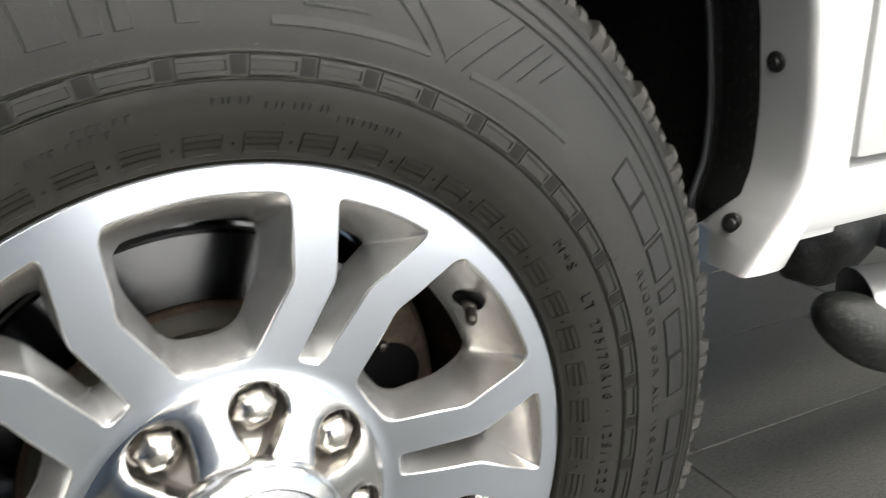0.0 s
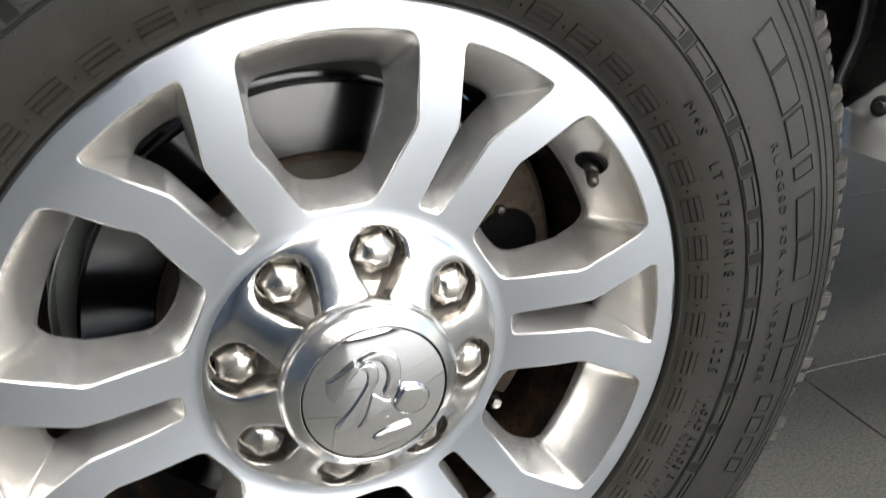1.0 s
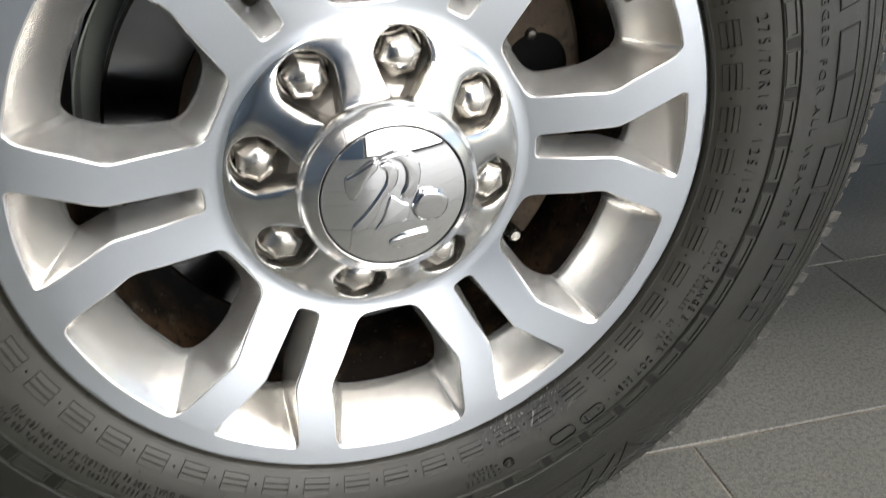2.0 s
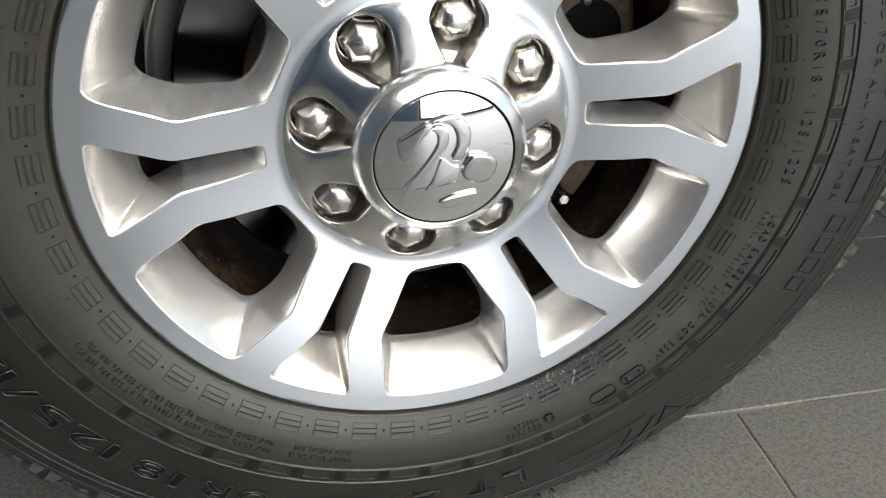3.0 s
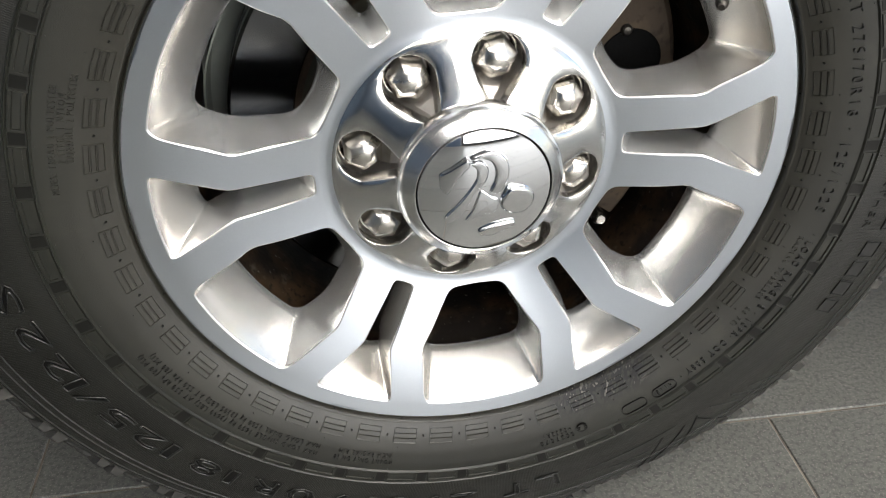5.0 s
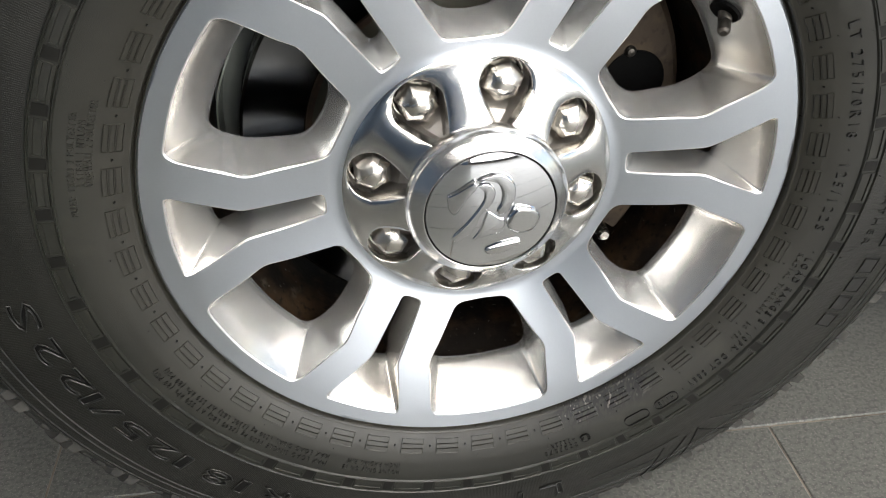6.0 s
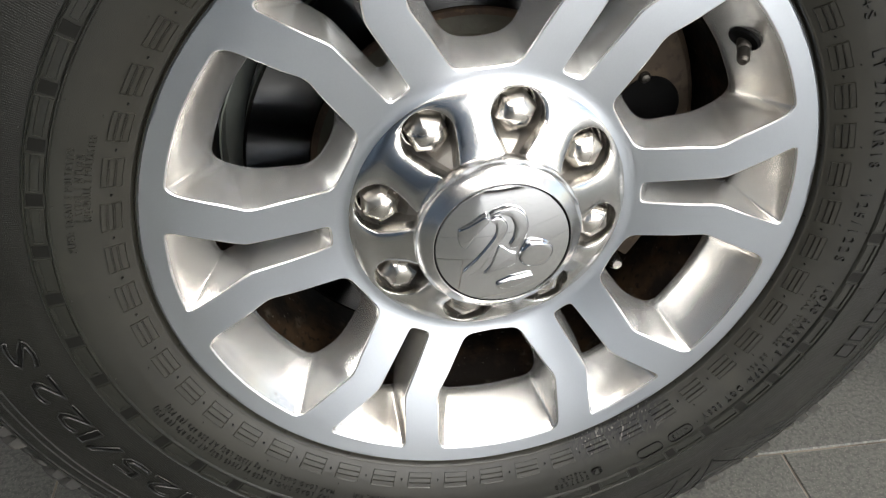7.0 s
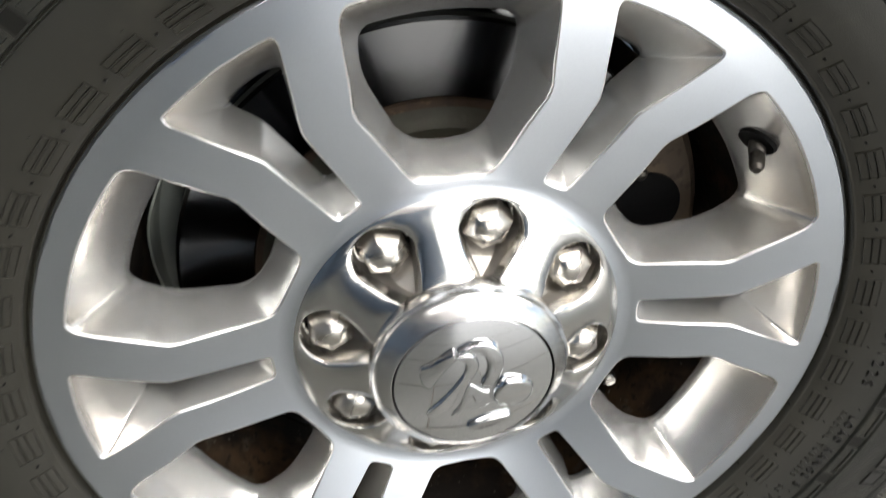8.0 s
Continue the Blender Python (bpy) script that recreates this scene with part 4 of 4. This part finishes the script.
# worn lines of small moulded marks near the top
for r, a0, a1, step_a in ((0.2770, 341.0, 349.0, 1.3), (0.2820, 346.0, 352.0, 1.3), (0.2842, 0.0, 4.6, 0.95), (0.2815, 5.8, 14.2, 1.05), (0.2770, 14.6, 23.0, 1.05)):
    bm = bmesh.new()
    wrap_box(bm, r - 0.0022, r + 0.0022, -0.3, 0.3, 0.0008, 2, 0.0006, 0.0003)
    first = part("faint_mark", bm, RUBBER_MARK, wheel, "worn raised mark on the sidewall", sharp=25)
    for k in range(int((a1 - a0) / step_a) + 1):
        ob = first if k == 0 else tagged(new("faint_mark", first.data), "worn raised mark on the sidewall")
        ob.parent = wheel
        ob.matrix_basis = UNTURN @ Matrix.Rotation(radians(a0 + step_a * k + 0.2 * math.sin(k * 2.3)), 4, "Y")

# ---- brake behind the spokes ----
bm = bmesh.new()
lathe(bm, [(0.128, 0.1065), (0.1295, 0.105), (0.178, 0.105), (0.1805, 0.1065), (0.1805, 0.117), (0.172, 0.119), (0.172, 0.131), (0.1805, 0.133), (0.1805, 0.143), (0.120, 0.1445)], 128)
rotor = part("brake_rotor", bm, ROTOR, truck, "bright worn brake rotor disc", sharp=30)
rotor.matrix_basis = AXIS.copy()
bm = bmesh.new()
lathe(bm, [(0.129, 0.108), (0.1275, 0.1035), (0.1235, 0.1015)], 96)
lathe(bm, [(0.1235, 0.1015), (0.118, 0.100), (0.112, 0.094), (0.109, 0.072), (0.103, 0.067), (0.04, 0.066)], 96, mat=1)
part("rotor_hat", bm, (RUST, HAT), rotor, "grey rotor hat with a rusty edge")
bm = bmesh.new()
rows = []
for k in range(77):
    a = -112 + 2 * k
    # the forward rim, with its slanted front edge, imitates a lit strip of barrel
    front = float(np.interp(a, (-100, -83, -68, -50, -44), (0.144, 0.122, 0.090, 0.090, 0.144)))
    rows.append([bm.verts.new(polar(r, a, y)) for r, y in ((0.10, 0.154), (0.10, 0.150), (0.190, 0.150), (0.1950, 0.148), (0.1970, 0.1445), (0.1975, front), (0.1990, front), (0.1992, 0.148), (0.1940, 0.154))])
grid_faces(bm, rows)
shield = part("dust_shield", bm, SHIELD, truck, "grey steel dust shield with a forward rim imitating lit barrel")
shield.matrix_basis = AXIS.copy()


def arc_block(bm, r0, r1, a0, a1, y0, y1, n=14, round_=0.006, taper=0.0):
    rings = []
    for i in range(n + 1):
        e = r1 - taper * (i / n) ** 1.5
        loop = [(r0 + round_, y0), (e - round_, y0), (e, y0 + round_), (e, y1), (r0, y1), (r0, y0 + round_)]
        rings.append([bm.verts.new(polar(r, a0 + (a1 - a0) * i / n, y)) for r, y in loop])
    grid_faces(bm, rings, wrap=True)
    bm.faces.new(rings[0])
    bm.faces.new(rings[-1])


bm = bmesh.new()
arc_block(bm, 0.112, 0.1985, 44, 92, 0.088, 0.20, 18, taper=0.0150)
arc_block(bm, 0.118, 0.186, 92.5, 126, 0.092, 0.20)
caliper = part("brake_caliper", bm, CALIPER, truck, "dusty brown brake caliper over the rotor")
caliper.matrix_basis = AXIS.copy()
# black discs on the caliper's front stand in for shaded recesses
for r, a, size in ((0.1500, 73.6, 1.22), (0.150, 103.0, 1.0)):
    bm = bmesh.new()
    c = polar(r, a, 0)
    lathe(bm, [(u * size, y) for u, y in ((0.0, 0.0874), (0.0205, 0.0874), (0.0215, 0.0868), (0.0222, 0.0874), (0.0228, 0.092))], 40, centre=c)
    part("piston_shade_disc", bm, BLACK, caliper, "black disc painted as the shaded piston recess")
bm = bmesh.new()
lathe(bm, [(0.0, 0.0955), (0.003, 0.096), (0.0048, 0.098), (0.0052, 0.106)], 16, centre=polar(0.1546, 63.5, -0.0115))
part("bolt", bm, VALVE, caliper, "small dull bolt head")
bm = bmesh.new()
lathe(bm, [(0.0, 0.052), (0.004, 0.0525), (0.0062, 0.056), (0.0062, 0.09)], 16, centre=(0.1221, 0.0, -0.0869))
part("bolt", bm, NUT_METAL, caliper, "small steel bolt head")

# ---- wheel arch, fender and door ----
ARCH = [(-0.470, 0.500), (-0.492, 0.60), (-0.488, 0.68), (-0.455, 0.775), (-0.40, 0.85), (-0.32, 0.915), (-0.2, 0.955), (0, 0.965), (0.2, 0.955), (0.32, 0.915), (0.40, 0.855), (0.447, 0.79), (0.473, 0.729), (0.482, 0.682), (0.488, 0.634), (0.486, 0.590), (0.478, 0.567), (0.4715, 0.550), (0.471, 0.538), (0.4715, 0.526), (0.470, 0.510), (0.468, 0.492)]


def spline(points, per=6):
    out = []
    pts = [Vector(p) for p in points]
    pts = [2 * pts[0] - pts[1]] + pts + [2 * pts[-1] - pts[-2]]
    for i in range(1, len(pts) - 2):
        p0, p1, p2, p3 = pts[i - 1:i + 3]
        for k in range(per):
            t = k / per
            out.append(0.5 * (2 * p1 + (p2 - p0) * t + (2 * p0 - 5 * p1 + 4 * p2 - p3) * t * t + (3 * p1 - p0 - 3 * p2 + p3) * t ** 3))
    return out + [pts[-2]]


arch = spline(ARCH)


def arch_out(p, d):
    """A point of the arch moved outward by d metres."""
    c = Vector((0, 0.52))
    return p + (p - c).normalized() * d


BODY_Y = -0.014


def flange_depth(p):
    """Depth of the flange's inner edge: its lower rear end turns further in."""
    return 0.040 + 0.040 * min(1.0, max(0.0, (0.562 - p.y) / 0.036)) if p.x > 0 else 0.040


bm = bmesh.new()
rows = []
for p in arch:
    inner = flange_depth(p)
    low = p.x > 0 and p.y < 0.60
    lean = float(np.interp(p.y, (0.492, 0.510, 0.526, 0.538, 0.550, 0.570), (0.046, 0.040, 0.033, 0.019, 0.006, 0.0))) if low else 0.0
    lift = float(np.interp(p.y, (0.492, 0.510, 0.526, 0.540), (0.017, 0.005, -0.003, 0.0))) if low else 0.0
    row = []
    for d, y in ((0.006, inner + 0.004), (0.0, inner), (0.0, inner * 0.65), (0.0, inner * 0.3), (0.0, -0.004), (0.0003, -0.0085), (0.0016, BODY_Y + 0.0022), (0.0042, BODY_Y + 0.0002), (0.010, BODY_Y - 0.001), (0.022, BODY_Y - 0.0015), (0.048, BODY_Y + 0.002), (0.062, BODY_Y + 0.010)):
        f = min(1.0, max(0.0, (inner - y) / (inner - BODY_Y)))
        q = arch_out(p, d)
        row.append(bm.verts.new((q.x - lean * f, y, q.y + lift * f)))
    rows.append(row)
grid_faces(bm, rows)
fender = part("fender_flare", bm, PAINT, truck, "white painted wheel arch flare", sharp=40)
# the fender panel between flare and door
bm = bmesh.new()
rows = []
for z in np.linspace(0.524, 1.12, 24):
    row = []
    for x in np.linspace(0.50, 0.5545, 6):
        low = 0.0 if z > 0.55 else (0.55 - z) * 0.25
        row.append(bm.verts.new((x, BODY_Y + 0.006 + low + 0.0005, z)))
    row.append(bm.verts.new((0.5555, BODY_Y + 0.02, z)))
    rows.append(row)
grid_faces(bm, rows)
part("fender_panel", bm, PAINT, truck, "white painted rear edge of the front fender", sharp=50)


def panel(name, x0, x1, z0, z1, y, depth, label, round_=0.006):
    bm = bmesh.new()
    box(bm, (x0, y, z0), (x1, y + depth, z1), round_)
    return part(name, bm, PAINT, truck, label)


panel("door", 0.5605, 1.75, 0.592, 1.12, BODY_Y + 0.003, 0.05, "white painted front door panel")
panel("rocker_panel", 0.500, 1.95, 0.527, 0.586, BODY_Y + 0.007, 0.09, "white painted rocker panel under the door", 0.012)
bm = bmesh.new()
# upper body and bonnet, plain, above the arch
box(bm, (-0.95, 0.0, 1.0), (0.555, 1.9, 1.12), 0.02)
box(bm, (-0.95, BODY_Y + 0.01, 0.62), (-0.55, 0.05, 1.0), 0.01)
part("front_body", bm, PAINT, truck, "white painted front body and bonnet")
bm = bmesh.new()
box(bm, (0.60, 0.10, 0.60), (2.2, 1.85, 1.1), 0.02)
box(bm, (-0.7, 0.62, 0.45), (0.60, 1.3, 0.99), 0.02)
part("chassis", bm, BLACK, truck, "dark chassis and underbody")

# liner
bm = bmesh.new()
rows = []
for p in arch:
    inner = flange_depth(p)
    row = []
    for d, y in ((-0.002, inner - 0.001), (-0.004, inner + 0.006), (0.006, 0.088), (0.002, 0.092), (-0.002, 0.097), (0.004, 0.102), (0.016, 0.112), (0.018, 0.22), (0.012, 0.40), (-0.03, 0.56), (-0.10, 0.60)):
        q = arch_out(p, d)
        row.append(bm.verts.new((q.x, max(y, inner - 0.001), max(q.y, 0.5265 if p.x > 0 else 0.48))))
    rows.append(row)
grid_faces(bm, rows)
part("fender_liner", bm, LINER, truck, "black textured plastic wheel arch liner", sharp=50)


bm = bmesh.new()
rows = []
for p in arch:
    tail = min(1.0, max(0.0, (0.60 - p.y) / 0.08)) if p.x > 0 else 0.0
    row = []
    for k in range(8):
        q = arch_out(p, -0.003 + 0.0035 * math.cos(math.pi * k / 4))
        row.append(bm.verts.new((q.x, 0.093 - 0.004 * tail + 0.0035 * math.sin(math.pi * k / 4), max(q.y, 0.530 if p.x > 0 else 0.48))))
    rows.append(row)
grid_faces(bm, rows, wrap=True)
part("liner_trim", bm, TRIM, truck, "glossy black edge trim of the arch liner", sharp=60)


def clip(x, y, z, nx):
    bm = bmesh.new()
    lathe(bm, [(0.0, -0.0055), (0.0035, -0.0055), (0.0045, -0.0045), (0.0050, -0.0030), (0.0078, -0.0030), (0.0092, -0.0015), (0.0095, 0.002)], 24)
    ob = part("push_clip", bm, PLASTIC, truck, "round black plastic push clip on the arch flange")
    ob.matrix_basis = Matrix.Translation((x, y, z)) @ Vector(nx).to_track_quat("-Y", "Z").to_matrix().to_4x4()


clip(0.4835, 0.024, 0.679, (-1, -0.05, -0.1))
clip(0.4610, 0.034, 0.5385, (-1, -0.35, 0.1))

# ---- side step ----
def oval_tube(bm, path, wide, high, n=28):
    rings = []
    for i, p in enumerate(path):
        p = Vector(p)
        d = (Vector(path[min(i + 1, len(path) - 1)]) - Vector(path[max(i - 1, 0)])).normalized()
        side = d.cross(Vector((0, 0, 1))).normalized()
        up = side.cross(d)
        rings.append([bm.verts.new(p + side * wide * math.cos(2 * math.pi * k / n) + up * high * math.sin(2 * math.pi * k / n)) for k in range(n)])
    grid_faces(bm, rings, wrap=True)
    return rings


bm = bmesh.new()
rings = oval_tube(bm, [(0.745, 0.082, 0.378), (0.79, 0.055, 0.385), (0.83, 0.02, 0.395), (0.88, -0.045, 0.405), (0.97, -0.06, 0.405), (1.4, -0.065, 0.405), (2.2, -0.065, 0.405)], 0.058, 0.046)
step = part("side_step", bm, STEP_METAL, truck, "bright oval side step tube below the door")
bm = bmesh.new()
bmesh.ops.create_icosphere(bm, subdivisions=4, radius=1.0)
CAP_TURN = Matrix.Rotation(radians(-30), 4, "Z") @ Matrix.Rotation(radians(30), 4, "Y")
for v in bm.verts:
    k = 1 + 0.02 * noise.noise(v.co * 3.0)
    v.co = Vector((0.722, 0.050, 0.364)) + CAP_TURN @ Vector((0.074 * v.co.x * k, 0.035 * v.co.y * k, 0.037 * v.co.z * k))
part("end_cap", bm, TEXTURED, step, "textured black end cap of the step tube")
bm = bmesh.new()
box(bm, (0.90, 0.04, 0.40), (0.94, 0.30, 0.43), 0.008)
box(bm, (0.90, 0.26, 0.41), (0.94, 0.32, 0.60), 0.008)
box(bm, (0.885, 0.255, 0.40), (0.955, 0.262, 0.52), 0.003)
part("step_bracket", bm, GREY_STEEL, step, "grey steel step bracket")
bm = bmesh.new()
bmesh.ops.create_icosphere(bm, subdivisions=4, radius=1.0)
for v in bm.verts:
    k = 1 + 0.12 * noise.noise(v.co * 2.2)
    v.co = Vector((0.845 + 0.085 * v.co.x * k, 0.21 + 0.06 * v.co.y * k, 0.425 + 0.075 * v.co.z * k))
part("mount_block", bm, TEXTURED, truck, "dark textured underbody mount behind the arch")
